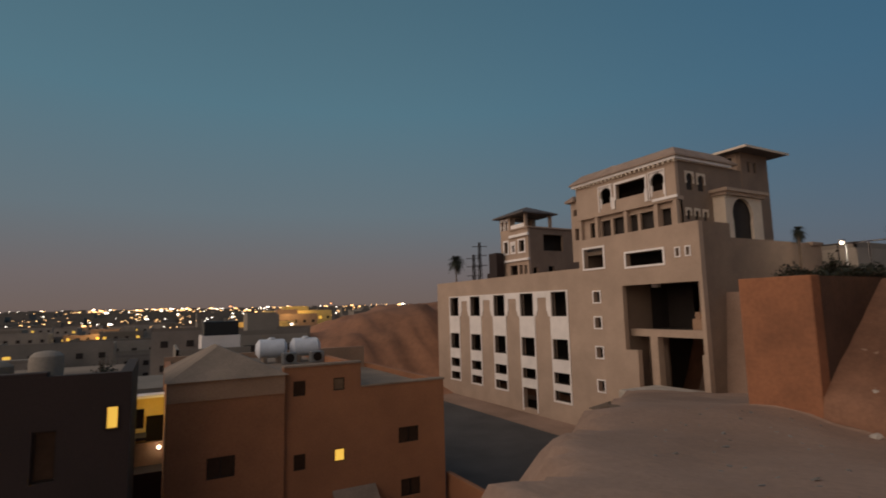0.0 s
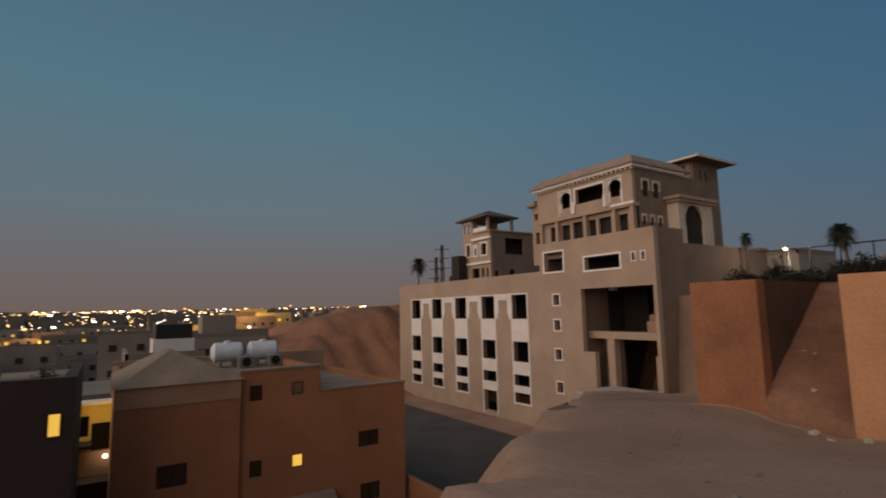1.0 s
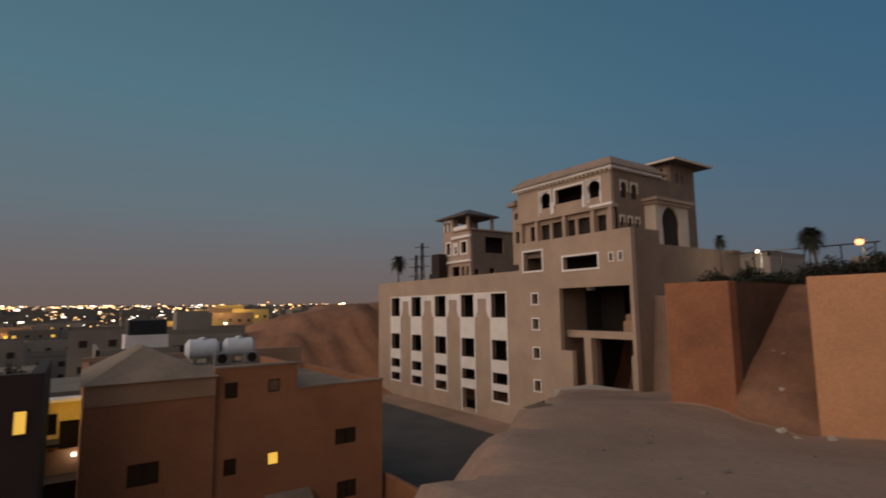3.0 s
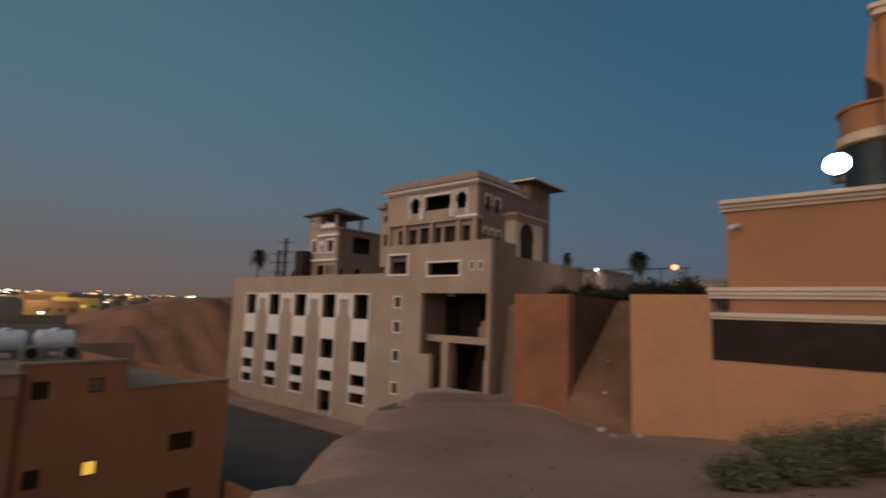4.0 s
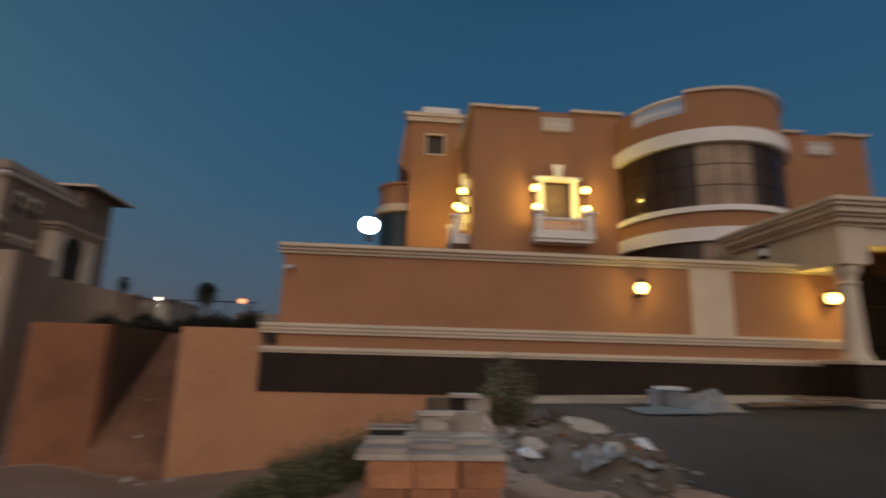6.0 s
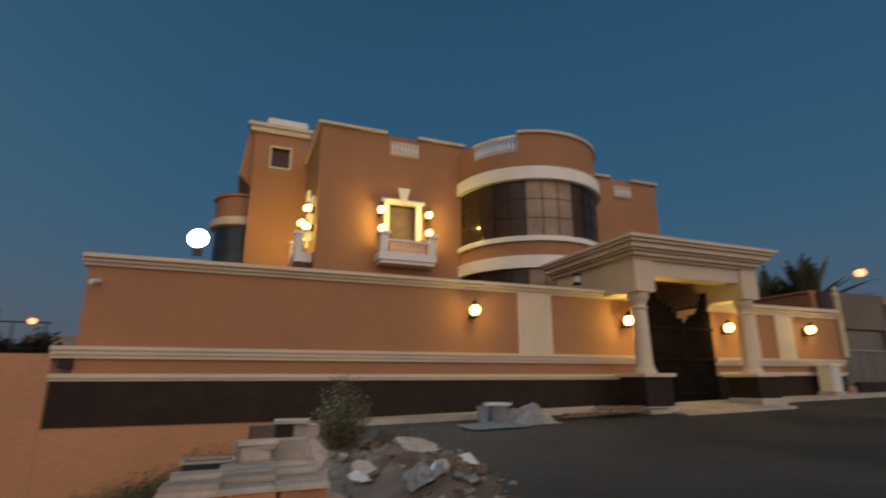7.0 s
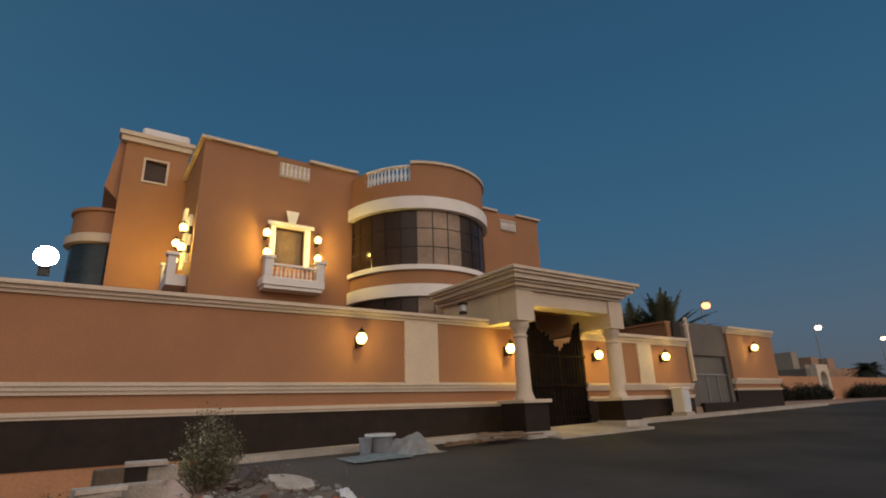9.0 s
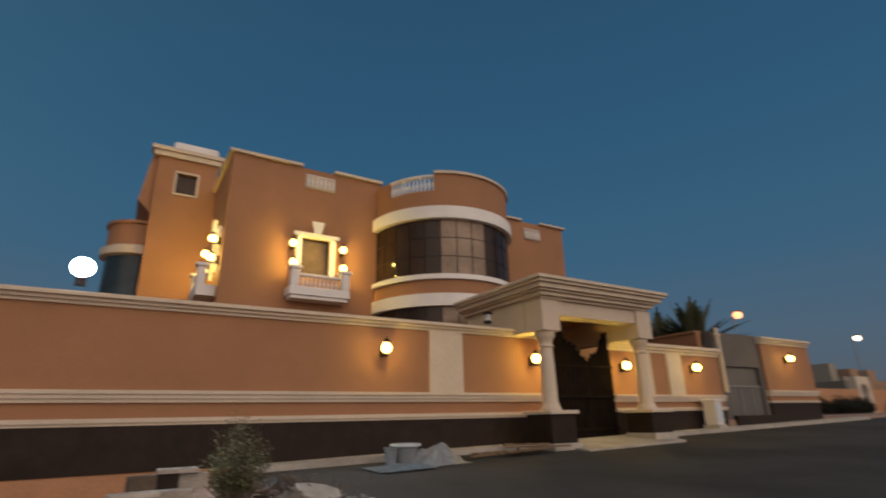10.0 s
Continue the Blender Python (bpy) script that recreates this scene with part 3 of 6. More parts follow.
part("dome", Geo(K).lathe(-35.0, 37.5, [(0.95, 12.4), (0.95, 14.0), (0.86, 14.35), (0.6, 14.65), (0.25, 14.82), (0.02, 14.88)], 20), RENDER, v2, smooth=True)
# low wing at its end
part("wing_wall", Geo(K).wall(-36.9, X0 - 0.002, 5.6, 11.2, Y + 0.5, Y + 0.8, [(-36.6, -36.0, 9.9, 10.5), (-36.5, -35.9, 7.6, 8.7)]), RENDER, v2)
part("wing_wall", Geo(K).box(-36.9, -36.6, Y + 0.8, 38, 5.6, 11.2), RENDER_SHADED, v2)
part("wing_roof", hip_roof(Geo(K), -37.3, X0 - 0.52, Y + 0.1, 38.4, 11.2, 0.5), TILE, v2)
# portal
P0, P1 = 37.2, 42.0
part("portal", arch_panel(Geo(K), P0, P1, 5.5, 9.75, 39.4, 8.3, 2.7, 2.5, X1 + 0.78, X1 + 1.0, "x"), CREAM, v2, "cream portal with an arch")
part("portal_shade_panel", Geo(K).box(X1 + 0.6, X1 + 0.68, P0 + 0.3, P1 - 0.3, 5.6, 9.6), VOID, v2)
part("portal_side", Geo(K).box(X1 + 0.02, X1 + 0.776, P0, P0 + 0.25, 5.5, 9.75), CREAM, v2)
part("portal_side", Geo(K).box(X1 + 0.02, X1 + 0.776, P1 - 0.25, P1, 5.5, 9.75), CREAM, v2)
part("portal_cornice", Geo(K).box(X1 + 0.01, X1 + 1.25, P0 - 0.2, P1 + 0.2, 9.752, 10.0).box(X1 + 0.01, X1 + 1.45, P0 - 0.4, P1 + 0.4, 10.002, 10.25), RENDER, v2)
# tower
T0, T1 = 41.3, 45.1
tw = [(42.2, 42.6, 12.3, 13.2), (43.05, 43.45, 12.3, 13.2)]
part("tower_wall", Geo(K).wall(T0, T1, 5.5, 13.9, X1 - 0.3, X1 + 0.04, tw, "x"), RENDER_SHADED, v2)
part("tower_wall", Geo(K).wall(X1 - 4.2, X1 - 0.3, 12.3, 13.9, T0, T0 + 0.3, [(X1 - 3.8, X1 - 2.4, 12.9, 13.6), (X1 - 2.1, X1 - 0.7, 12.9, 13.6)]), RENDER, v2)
part("tower_wall", Geo(K).box(X1 - 4.2, X1 - 0.3, T1 - 0.3, T1, 5.5, 13.9), RENDER_SHADED, v2)
part("tower_wall", Geo(K).box(X1 - 4.2, X1 - 3.9, T0 + 0.3, T1 - 0.3, 12.3, 13.9), RENDER_SHADED, v2)
for a, b, c, d in tw:
    part("recess_shade", Geo(K).box(X1 - 0.16, X1 - 0.08, a + 0.003, b - 0.003, c + 0.003, d - 0.003), VOID, v2)
part("tower_roof", hip_roof(Geo(K), X1 - 5.3, X1 + 1.2, T0 - 1.1, T1 + 1.1, 13.9, 0.9), SLATE, v2, "dark hipped roof with wide eaves")
part("eave_trim", Geo(K).wall(X1 - 5.38, X1 + 1.28, 13.88, 14.06, T0 - 1.19, T0 - 1.11, []).wall(T0 - 1.1, T1 + 1.19, 13.88, 14.06, X1 + 1.21, X1 + 1.28, [], "x"), CREAM, v2)

# ---- the second hilltop villa ----
v3 = thing("tower_villa", (-55 * K, 45 * K, 5.6 * K), "sand-coloured villa with a lookout tower under a dark roof", "house")
Y = 42.0
X1 = -54.4
wins = [(-59.8, -58.9, 9.0, 10.6), (-58.1, -57.4, 9.0, 10.3), (-56.4, -55.2, 8.95, 10.5), (-58.6, -56.9, 5.9, 7.2), (-56.5, -55.8, 5.9, 7.15), (-55.4, -54.8, 5.9, 7.1)]
part("wall", Geo(K).wall(-60.6, X1, 4.5, 12.0, Y, Y + 0.35, wins), RENDER, v3)
part("side_wall", Geo(K).wall(Y + 0.35, 52, 4.5, 12.0, X1 - 0.35, X1, [(44.6, 48, 9.0, 11.2), (42.7, 43.5, 5.8, 6.7), (45.3, 46.3, 5.8, 6.9)], "x"), RENDER_SHADED, v3)
part("side_wall", Geo(K).box(-60.6, -60.25, Y + 0.35, 52, 4.5, 12.0), RENDER_SHADED, v3)
part("core", Geo(K).box(-60.2, X1 - 1.6, Y + 2.2, 52, 4.5, 11.8), VOID, v3)
part("roof_slab", Geo(K).box(-60.25, X1 - 0.35, Y + 0.35, 52, 11.7, 11.9), GREYROOF, v3)
part("cornice", Geo(K).box(-58.3, X1 + 0.25, Y - 0.3, Y - 0.003, 11.0, 11.35), TRIM, v3)
part("cornice", Geo(K).box(-60.7, X1 + 0.25, Y - 0.3, Y - 0.003, 7.7, 8.0), TRIM, v3)
part("coping", Geo(K).box(-58.28, X1 + 0.2, Y - 0.2, Y + 0.4, 12.002, 12.2).box(X1 - 0.4, X1 + 0.2, Y + 0.402, 52, 12.002, 12.2), RENDER, v3)
for h in wins[:3]:
    part("window_trim", Geo(K).surround(*h, 0.2, Y - 0.06, Y - 0.004), TRIM, v3)
part("window_arch", arch_panel(Geo(K), -58.1, -57.4, 9.0, 10.3, -57.75, 9.7, 0.6, 0.5, Y + 0.02, Y + 0.2), TRIM, v3)
th = [(-60.3, -59.8, 12.3, 13.7), (-59.35, -58.85, 12.25, 13.65)]
part("tower_wall", Geo(K).wall(-60.7, -58.3, 12.002, 14.0, Y + 0.02, Y + 0.32, th), RENDER, v3)
for a, b, c, d in th:
    part("window_arch", arch_panel(Geo(K), a - 0.1, b + 0.1, c, d + 0.2, (a + b) / 2, d - 0.35, 0.62, 0.45, Y - 0.05, Y + 0.017), TRIM, v3)
part("tower_wall", Geo(K).wall(Y + 0.32, Y + 4.5, 12.002, 14.0, -58.6, -58.3, [(Y + 0.9, Y + 3.9, 12.9, 13.9)], "x"), RENDER, v3)
part("tower_wall", Geo(K).box(-60.7, -58.6, Y + 4.5, Y + 4.8, 12.002, 14.0), RENDER_SHADED, v3)
part("post", Geo(K).box(-55.3, -54.95, Y + 0.1, Y + 0.5, 12.202, 14.0, 0.02), RENDER, v3)
part("post", Geo(K).box(-55.3, -54.95, Y + 4.3, Y + 4.7, 11.9, 14.0, 0.02), RENDER, v3)
part("parapet", Geo(K).box(-58.3, -55.3, Y + 0.1, Y + 0.4, 12.202, 12.8), TRIM, v3)
part("tower_roof", hip_roof(Geo(K), -61.4, -54.3, Y - 0.8, Y + 5.2, 14.0, 1.25), SLATE, v3, "dark hipped roof")
part("annex", Geo(K).box(-61.4, -59.5, Y - 1.6, Y - 0.31, 4.5, 9.1, 0.03), SHADED_MAROON, v3, "dark brown annex")
part("annex", Geo(K).box(-62.6, -61.42, Y - 1.2, Y + 2, 4.5, 6.4, 0.03), SHADED_MAROON, v3)


# ---- retaining walls and the villa's boundary wall ----
W = 13.0
TOP = 2.18
r1 = thing("retaining_wall", (-7.5, W + 0.2, -2), "orange rendered retaining wall holding the terrace", "wall", kind="structure")
part("face", Geo().box(-8.67, -6.95, W, W + 0.4, -2.6, TOP, 0.02), BRICKISH, r1)
part("cheek", Geo().box(-7.27, -6.95, W + 0.402, W + 5, -2.6, TOP - 0.02), CHEEK_SHADE, r1, "inner face with its shade put into the colour")
part("return", Geo().box(-8.67, -8.27, W + 0.402, 40, -3.5, TOP - 0.02), BRICKISH, r1)
r2 = thing("retaining_wall", (-4.2, W + 0.2, -2), "smooth orange rendered retaining wall", "wall", kind="structure")
part("face", Geo().box(-5.26, -3.40, W, W + 0.4, -2.6, TOP, 0.015), ORANGE, r2)
part("cheek", Geo().box(-5.26, -4.97, W + 0.402, W + 5, -2.6, TOP - 0.02), ORANGE, r2)
part("footing", Geo().box(-3.398, 3.6, W - 0.01, W + 0.4, -2.6, 0.77), ORANGE, r2)

bw = thing("boundary_wall", (4, W + 0.2, 0.7), "terracotta boundary wall with cream mouldings and dark stone plinth", "wall", kind="structure")


def mould(g, x0, x1, steps):
    """Stacked moulding courses: (depth in front of the wall, z0, z1) each."""
    for d, a, b in steps:
        g.box(x0, x1, W - d, W + 0.36, a, b)
    return g


def stretch(parent, x0, x1, base, plinth, trim, band, top, cornice_top, left=0.0):
    part("wall", Geo().box(x0 + left, x1, W, W + 0.35, trim, top), VILLA, parent)
    part("plinth", Geo().box(x0, x1, W - 0.03, W + 0.35, base, plinth, 0.01), GRANITE, parent, "polished dark stone plinth")
    part("plinth_moulding", mould(Geo(), x0 - 0.03, x1, [(0.06, plinth + 0.001, plinth + 0.06), (0.1, plinth + 0.061, trim)]), CREAM, parent)
    part("band_moulding", mould(Geo(), x0 - 0.06, x1, [(0.07, band - 0.25, band - 0.17), (0.11, band - 0.169, band - 0.08), (0.15, band - 0.079, band)]), CREAM, parent)
    h = cornice_top - top
    part("cornice", mould(Geo(), x0 + left - 0.1, x1, [(0.06, top + 0.001, top + 0.3 * h), (0.13, top + 0.301 * h, top + 0.62 * h), (0.22, top + 0.621 * h, top + 0.85 * h), (0.18, top + 0.851 * h, cornice_top)]), CREAM, parent)


stretch(bw, -3.38, 11.9, 0.72, 1.63, 1.78, 2.34, 4.07, 4.32, left=0.35)
part("panel", Geo().box(7.52, 8.66, W - 0.07, W - 0.002, 2.342, 4.089, 0.01), CREAM, bw, "plain cream pilaster panel")
part("drain_box", Geo().box(-3.28, -3.03, W - 0.12, W - 0.002, 1.88, 2.06, 0.01), IRON, bw)
bw2 = thing("boundary_wall", (18.5, W + 0.2, 1.1), "terracotta boundary wall beyond the gate with cream mouldings", "wall", kind="structure")
stretch(bw2, 15.05, 21.7, 0.7, 1.73, 1.86, 2.32, 3.87, 4.22)
part("panel", Geo().box(18.2, 19.1, W - 0.07, W - 0.002, 2.322, 3.869, 0.01), CREAM, bw2)
part("panel", Geo().box(16.9, 17.25, W - 0.07, W - 0.002, 2.322, 3.869, 0.01), CREAM, bw2)
bw3 = thing("boundary_wall", (27.5, W + 0.2, 1.4), "end stretch of terracotta boundary wall with cornice", "wall", kind="structure")
stretch(bw3, 25.3, 29.7, 0.8, 2.0, 2.1, 2.55, 4.65, 4.97)
part("return", Geo().box(29.35, 29.7, W + 0.352, 30, 1.4, 4.65), VILLA, bw3)
wr = thing("boundary_wall", (-3, 20, 1), "terracotta return of the boundary wall", "wall", kind="structure")
part("wall", Geo().box(-3.03, -2.68, W + 0.352, 34, 0.5, 4.3), VILLA, wr)
part("coping", Geo().box(-3.18, -2.58, W + 0.5, 34, 4.302, 4.46), CREAM, wr)

# side gate of grey sheet steel in its tall surround
sg = thing("side_gate", (24, W + 0.4, 0.9), "tall grey steel side gate in a grey surround", "gate")
part("surround", Geo().wall(21.702, 25.298, 0.8, 5.0, W + 0.1, W + 0.45, [(22.35, 25.0, 0.8, 3.55)]), GREYWALL, sg)
part("upper_panel", Geo().box(22.36, 24.99, W + 0.24, W + 0.29, 2.75, 3.54, 0.01), GREYDOOR, sg)
for i in range(3):
    x = 22.37 + i * 0.88
    leaf = part("leaf_panel", Geo().box(x, x + 0.86, W + 0.2, W + 0.26, 1.5, 2.68, 0.01), GREYDOOR, sg)
    part("stile", Geo().box(x + 0.01, x + 0.07, W + 0.17, W + 0.199, 1.52, 2.66), STEEL, leaf)
part("mid_rail", Geo().box(22.36, 24.99, W + 0.16, W + 0.24, 2.681, 2.749), STEEL, sg)
part("threshold", Geo().box(22.3, 25.29, W - 0.1, W + 0.1, 0.8, 1.5, 0.02), GRANITE, sg)
solo("garden_wall", Geo().box(21.3, 21.6, W + 0.5, 17.5, 1.0, 4.98).box(21.22, 21.68, W + 0.5, 17.58, 4.982, 5.08), VILLA, "brown garden wall running back behind the boundary wall", "wall", kind="structure")
fin = thing("finial_post", (21.9, W - 0.1, 2.4), "slim cream post with a small turned cap at the wall end", "post")
part("post", Geo().box(21.78, 21.92, W - 0.16, W - 0.02, 2.43, 4.75, 0.01), CREAM, fin)
part("cap", Geo().lathe(21.85, W - 0.09, [(0.12, 4.752), (0.13, 4.85), (0.07, 4.9), (0.06, 4.98), (0.1, 5.05), (0.07, 5.14), (0.01, 5.18)], 12), CREAM, fin, smooth=True)

# pavement along the wall and the pale ramp before the gate
pv = thing("pavement", (15, 12.5, 0.6), "narrow pale pavement along the wall", "pavement", kind="structure")
for x0, x1 in ((2.6, 5.4), (5.4, 8.2), (8.2, 10.3), (15.45, 18.6), (18.6, 21.6), (21.6, 25.3), (25.3, 29.0), (29.0, 32.6)):
    za, zb = level(x0, 12.5) + 0.13, level(x1, 12.5) + 0.13
    g = Geo()
    g.add([(x0, 12.15, za - 0.5), (x1, 12.15, zb - 0.5), (x1, W - 0.035, zb - 0.5), (x0, W - 0.035, za - 0.5), (x0, 12.15, za), (x1, 12.15, zb), (x1, W - 0.035, zb), (x0, W - 0.035, za)],
          [(3, 2, 1, 0), (4, 5, 6, 7), (0, 1, 5, 4), (1, 2, 6, 5), (2, 3, 7, 6), (3, 0, 4, 7)])
    part("kerb_slab", g, KERB, pv)
za, zb = level(11, 11) + 0.06, level(15, 11) + 0.1
g = Geo().add([(11.2, 10.7, za - 0.02), (15.4, 10.7, zb - 0.02), (15.4, 13.2, zb + 0.12), (11.2, 13.2, za + 0.14), (11.2, 10.7, za - 0.5), (15.4, 10.7, zb - 0.5), (15.4, 13.2, zb - 0.5), (11.2, 13.2, za - 0.5)],
              [(0, 1, 2, 3), (7, 6, 5, 4), (0, 4, 5, 1), (1, 5, 6, 2), (2, 6, 7, 3), (3, 7, 4, 0)])
part("ramp", g, KERB, pv)

# ---- gate portico ----
po = thing("gate_portico", (13, 12.5, 0.9), "cream gate portico with stepped cornice on turned columns", "portico")
for cx, zb in ((10.97, 0.85), (15.28, 1.0)):
    part("pedestal", Geo().box(cx - 0.48, cx + 0.48, 11.35, 12.4, zb, 1.69, 0.015), GRANITE, po, "dark stone pedestal")
    part("pedestal_cap", Geo().box(cx - 0.56, cx + 0.56, 11.27, 12.48, 1.692, 1.79, 0.02), CREAM, po)
    part("pedestal_foot", Geo().box(cx - 0.52, cx + 0.56, 11.25, 12.44, zb - 0.3, zb + 0.06, 0.02), KERB, po)
    part("column", Geo().lathe(cx, 11.85, [(0.31, 1.792), (0.31, 1.86), (0.27, 1.91), (0.25, 1.99), (0.23, 2.05), (0.2, 3.55), (0.19, 3.6), (0.23, 3.63), (0.23, 3.68), (0.19, 3.71), (0.2, 3.78), (0.26, 3.9), (0.3, 3.95), (0.3, 4.1)], 20), CREAM, po, smooth=True)
    part("pier_head", Geo().box(cx - 0.36, cx + 0.36, 11.5, 12.3, 4.102, 5.05, 0.015), CREAM, po)
part("front_beam", Geo().box(11.332, 14.918, 11.58, 12.2, 4.6, 5.05), CREAM, po)
part("side_beam", Geo().box(10.6, 11.2, 12.302, 15.4, 4.12, 5.05), CREAM, po)
part("side_beam", Geo().box(14.95, 15.5, 12.302, 15.4, 4.12, 5.05), CREAM, po)
for k, (o, a, b) in enumerate(((0.12, 5.052, 5.13), (0.26, 5.132, 5.24), (0.36, 5.242, 5.31), (0.48, 5.312, 5.45), (0.58, 5.452, 5.54), (0.66, 5.542, 5.64))):
    part("cornice_course", Geo().box(10.72 - o, 15.36 + o, 11.58 - o, 15.6, a, b, 0.012), CREAM, po)
part("soffit", Geo().box(11.2, 14.9, 12.2, 15.4, 4.92, 5.048), LIT_STUCCO, po)
part("gate_lintel", Geo().box(10.6, 18.6, 15.402, 15.7, 1.2, 4.8), LIT_STUCCO, po)
mg = thing("metal_gate", (13.1, W + 0.2, 0.9), "dark wrought-iron double gate with curved top", "gate")
for x0, x1, tops in ((11.92, 13.88, (4.55, 4.6, 4.58, 4.5, 4.52, 4.05, 4.0, 3.9, 3.72, 3.5, 3.42)), (13.9, 15.04, (3.5, 3.62, 3.66, 3.74, 4.1, 4.36, 4.42, 4.4))):
    n = len(tops) - 1
    xs = [x0 + (x1 - x0) * i / n for i in range(n + 1)]
    leaf = part("leaf", Geo().prism([(x0, 0.77), (x1, 0.77)] + [(x, z) for x, z in zip(xs[::-1], tops[::-1])], W - 0.04, W - 0.005), GATEPAINT, mg)
    for i in range(1, n):
        part("bar", Geo().box(xs[i] - 0.02, xs[i] + 0.02, W - 0.07, W - 0.041, 0.79, tops[i] - 0.06), GATEPAINT, leaf)
        part("scroll", Geo().lathe(xs[i], W - 0.06, [(0.01, tops[i] - 0.05), (0.06, tops[i] + 0.0), (0.045, tops[i] + 0.06), (0.005, tops[i] + 0.1)], 8), GATEPAINT, leaf, smooth=True)
    for z in (1.15, 2.2, 3.2):
        part("rail", Geo().box(x0, x1, W - 0.1, W - 0.071, z, z + 0.09), GATEPAINT, leaf)
mb = thing("meter_cabinet", (20.0, 12.4, 1.1), "white electric meter cabinet on a pedestal by the wall", "cabinet")
part("body", Geo().box(19.72, 20.2, 12.25, 12.75, 1.2, 2.05, 0.02), WHITE, mb)
part("cap", Geo().box(19.67, 20.25, 12.2, 12.8, 2.052, 2.14, 0.02), WHITE, mb)
part("door", Geo().box(19.77, 20.15, 12.22, 12.248, 1.3, 1.98), TANK, mb)
part("foot", Geo().box(19.67, 20.25, 12.18, 12.82, 0.8, 1.198), KERB, mb)

# ---- the villa behind the wall ----
vi = thing("villa", (9, 24, 1.2), "two-storey terracotta villa with cream trim and a glazed rotunda", "house")
H = 20.0
win = (5.6, 6.8, 7.3, 8.85)
part("wall", Geo().wall(2.65, 9.2, 1.2, 12.02, H, H + 0.4, [win]), VILLA, vi)
part("wall", Geo().wall(H + 0.4, 32, 1.2, 12.02, 2.65, 3.05, [(21.0, 22.1, 7.3, 8.9)], "x"), VILLA, vi)
part("wall", Geo().box(14.9, 20.4, H, H + 0.4, 1.2, 11.75), VILLA, vi)
part("wall", Geo().box(20.0, 20.4, H + 0.4, 32, 1.2, 11.75), VILLA, vi)
part("wall", Geo().box(3.05, 20.0, 31.6, 32, 1.2, 11.75), VILLA, vi)
part("roof_slab", Geo().box(3.05, 20.0, H + 0.4, 31.6, 11.0, 11.3), GREYROOF, vi)
part("coping", Geo().box(2.5, 5.45, H - 0.15, H + 0.5, 12.022, 12.15, 0.02), CREAM, vi)
part("coping", Geo().box(6.85, 9.15, H - 0.15, H + 0.5, 12.022, 12.15, 0.02), CREAM, vi)
part("coping", Geo().box(2.5, 3.15, H + 0.502, 32, 12.022, 12.15, 0.02), CREAM, vi)
part("coping", Geo().box(18.7, 20.55, H - 0.15, H + 0.5, 11.752, 11.86, 0.02), CREAM, vi)
part("coping", Geo().box(15.4, 17.4, H - 0.15, H + 0.5, 11.752, 11.86, 0.02), CREAM, vi)


def baluster(cx, cy, z0, z1, r):
    h = z1 - z0
    return Geo().lathe(cx, cy, [(r, z0), (r, z0 + 0.08 * h), (r * 0.5, z0 + 0.14 * h), (r * 0.95, z0 + 0.35 * h), (r * 0.9, z0 + 0.45 * h), (r * 0.45, z0 + 0.72 * h), (r * 0.55, z0 + 0.88 * h), (r, z0 + 0.93 * h), (r, z1)], 10)


for x0, x1, z0, z1 in ((5.6, 6.9, 11.1, 11.75), (17.55, 18.65, 10.75, 11.4)):
    part("parapet_panel", Geo().box(x0, x1, H - 0.05, H - 0.003, z0, z1, 0.01), CREAM, vi)
    n = 7
    for i in range(n):
        x = x0 + (x1 - x0) * (i + 0.5) / n
        part("baluster", baluster(x, H - 0.1, z0 + 0.05, z1 - 0.05, 0.06), TRIM, vi, smooth=True)
# floodlit window with its balcony
part("window_surround", Geo().wall(win[0] - 0.22, win[1] + 0.22, win[2] - 0.1, win[3] + 0.22, H - 0.12, H - 0.003, [(win[0], win[1], win[2] - 0.2, win[3])]), TRIM, vi)
part("window_head", Geo().box(win[0] - 0.36, win[1] + 0.36, H - 0.2, H - 0.122, win[3] + 0.05, win[3] + 0.2, 0.01), TRIM, vi)
part("keystone", Geo().prism([(6.06, 9.0), (6.34, 9.0), (6.46, 9.55), (5.94, 9.55)], H - 0.26, H - 0.202), TRIM, vi)
wn1 = part("window", Geo().surround(win[0] + 0.06, win[1] - 0.06, win[2] + 0.06, win[3] - 0.06, 0.06, H + 0.1, H + 0.16), IRON, vi)
part("pane", Geo().box(win[0] + 0.06, win[1] - 0.06, H + 0.12, H + 0.14, win[2] + 0.06, win[3] - 0.06), BLIND, wn1, "pane with a closed brown blind")
part("balcony_slab", Geo().box(5.05, 7.5, H - 0.75, H - 0.003, 6.3, 6.62, 0.03), TRIM, vi)
part("balcony_slab", Geo().box(5.12, 7.43, H - 0.68, H - 0.003, 6.16, 6.298, 0.03), TRIM, vi)
for x in (5.1, 7.15):
    part("balcony_post", Geo().box(x, x + 0.32, H - 0.74, H - 0.4, 6.622, 7.32, 0.02), TRIM, vi)
    part("post_cap", Geo().box(x - 0.07, x + 0.39, H - 0.8, H - 0.33, 7.322, 7.44, 0.02), TRIM, vi)
for x in [5.6 + 0.17 * i for i in range(9)]:
    part("baluster", baluster(x, H - 0.57, 6.622, 7.08, 0.055), TRIM, vi, smooth=True)
part("balcony_rail", Geo().box(5.42, 7.15, H - 0.66, H - 0.48, 7.082, 7.17, 0.015), TRIM, vi)
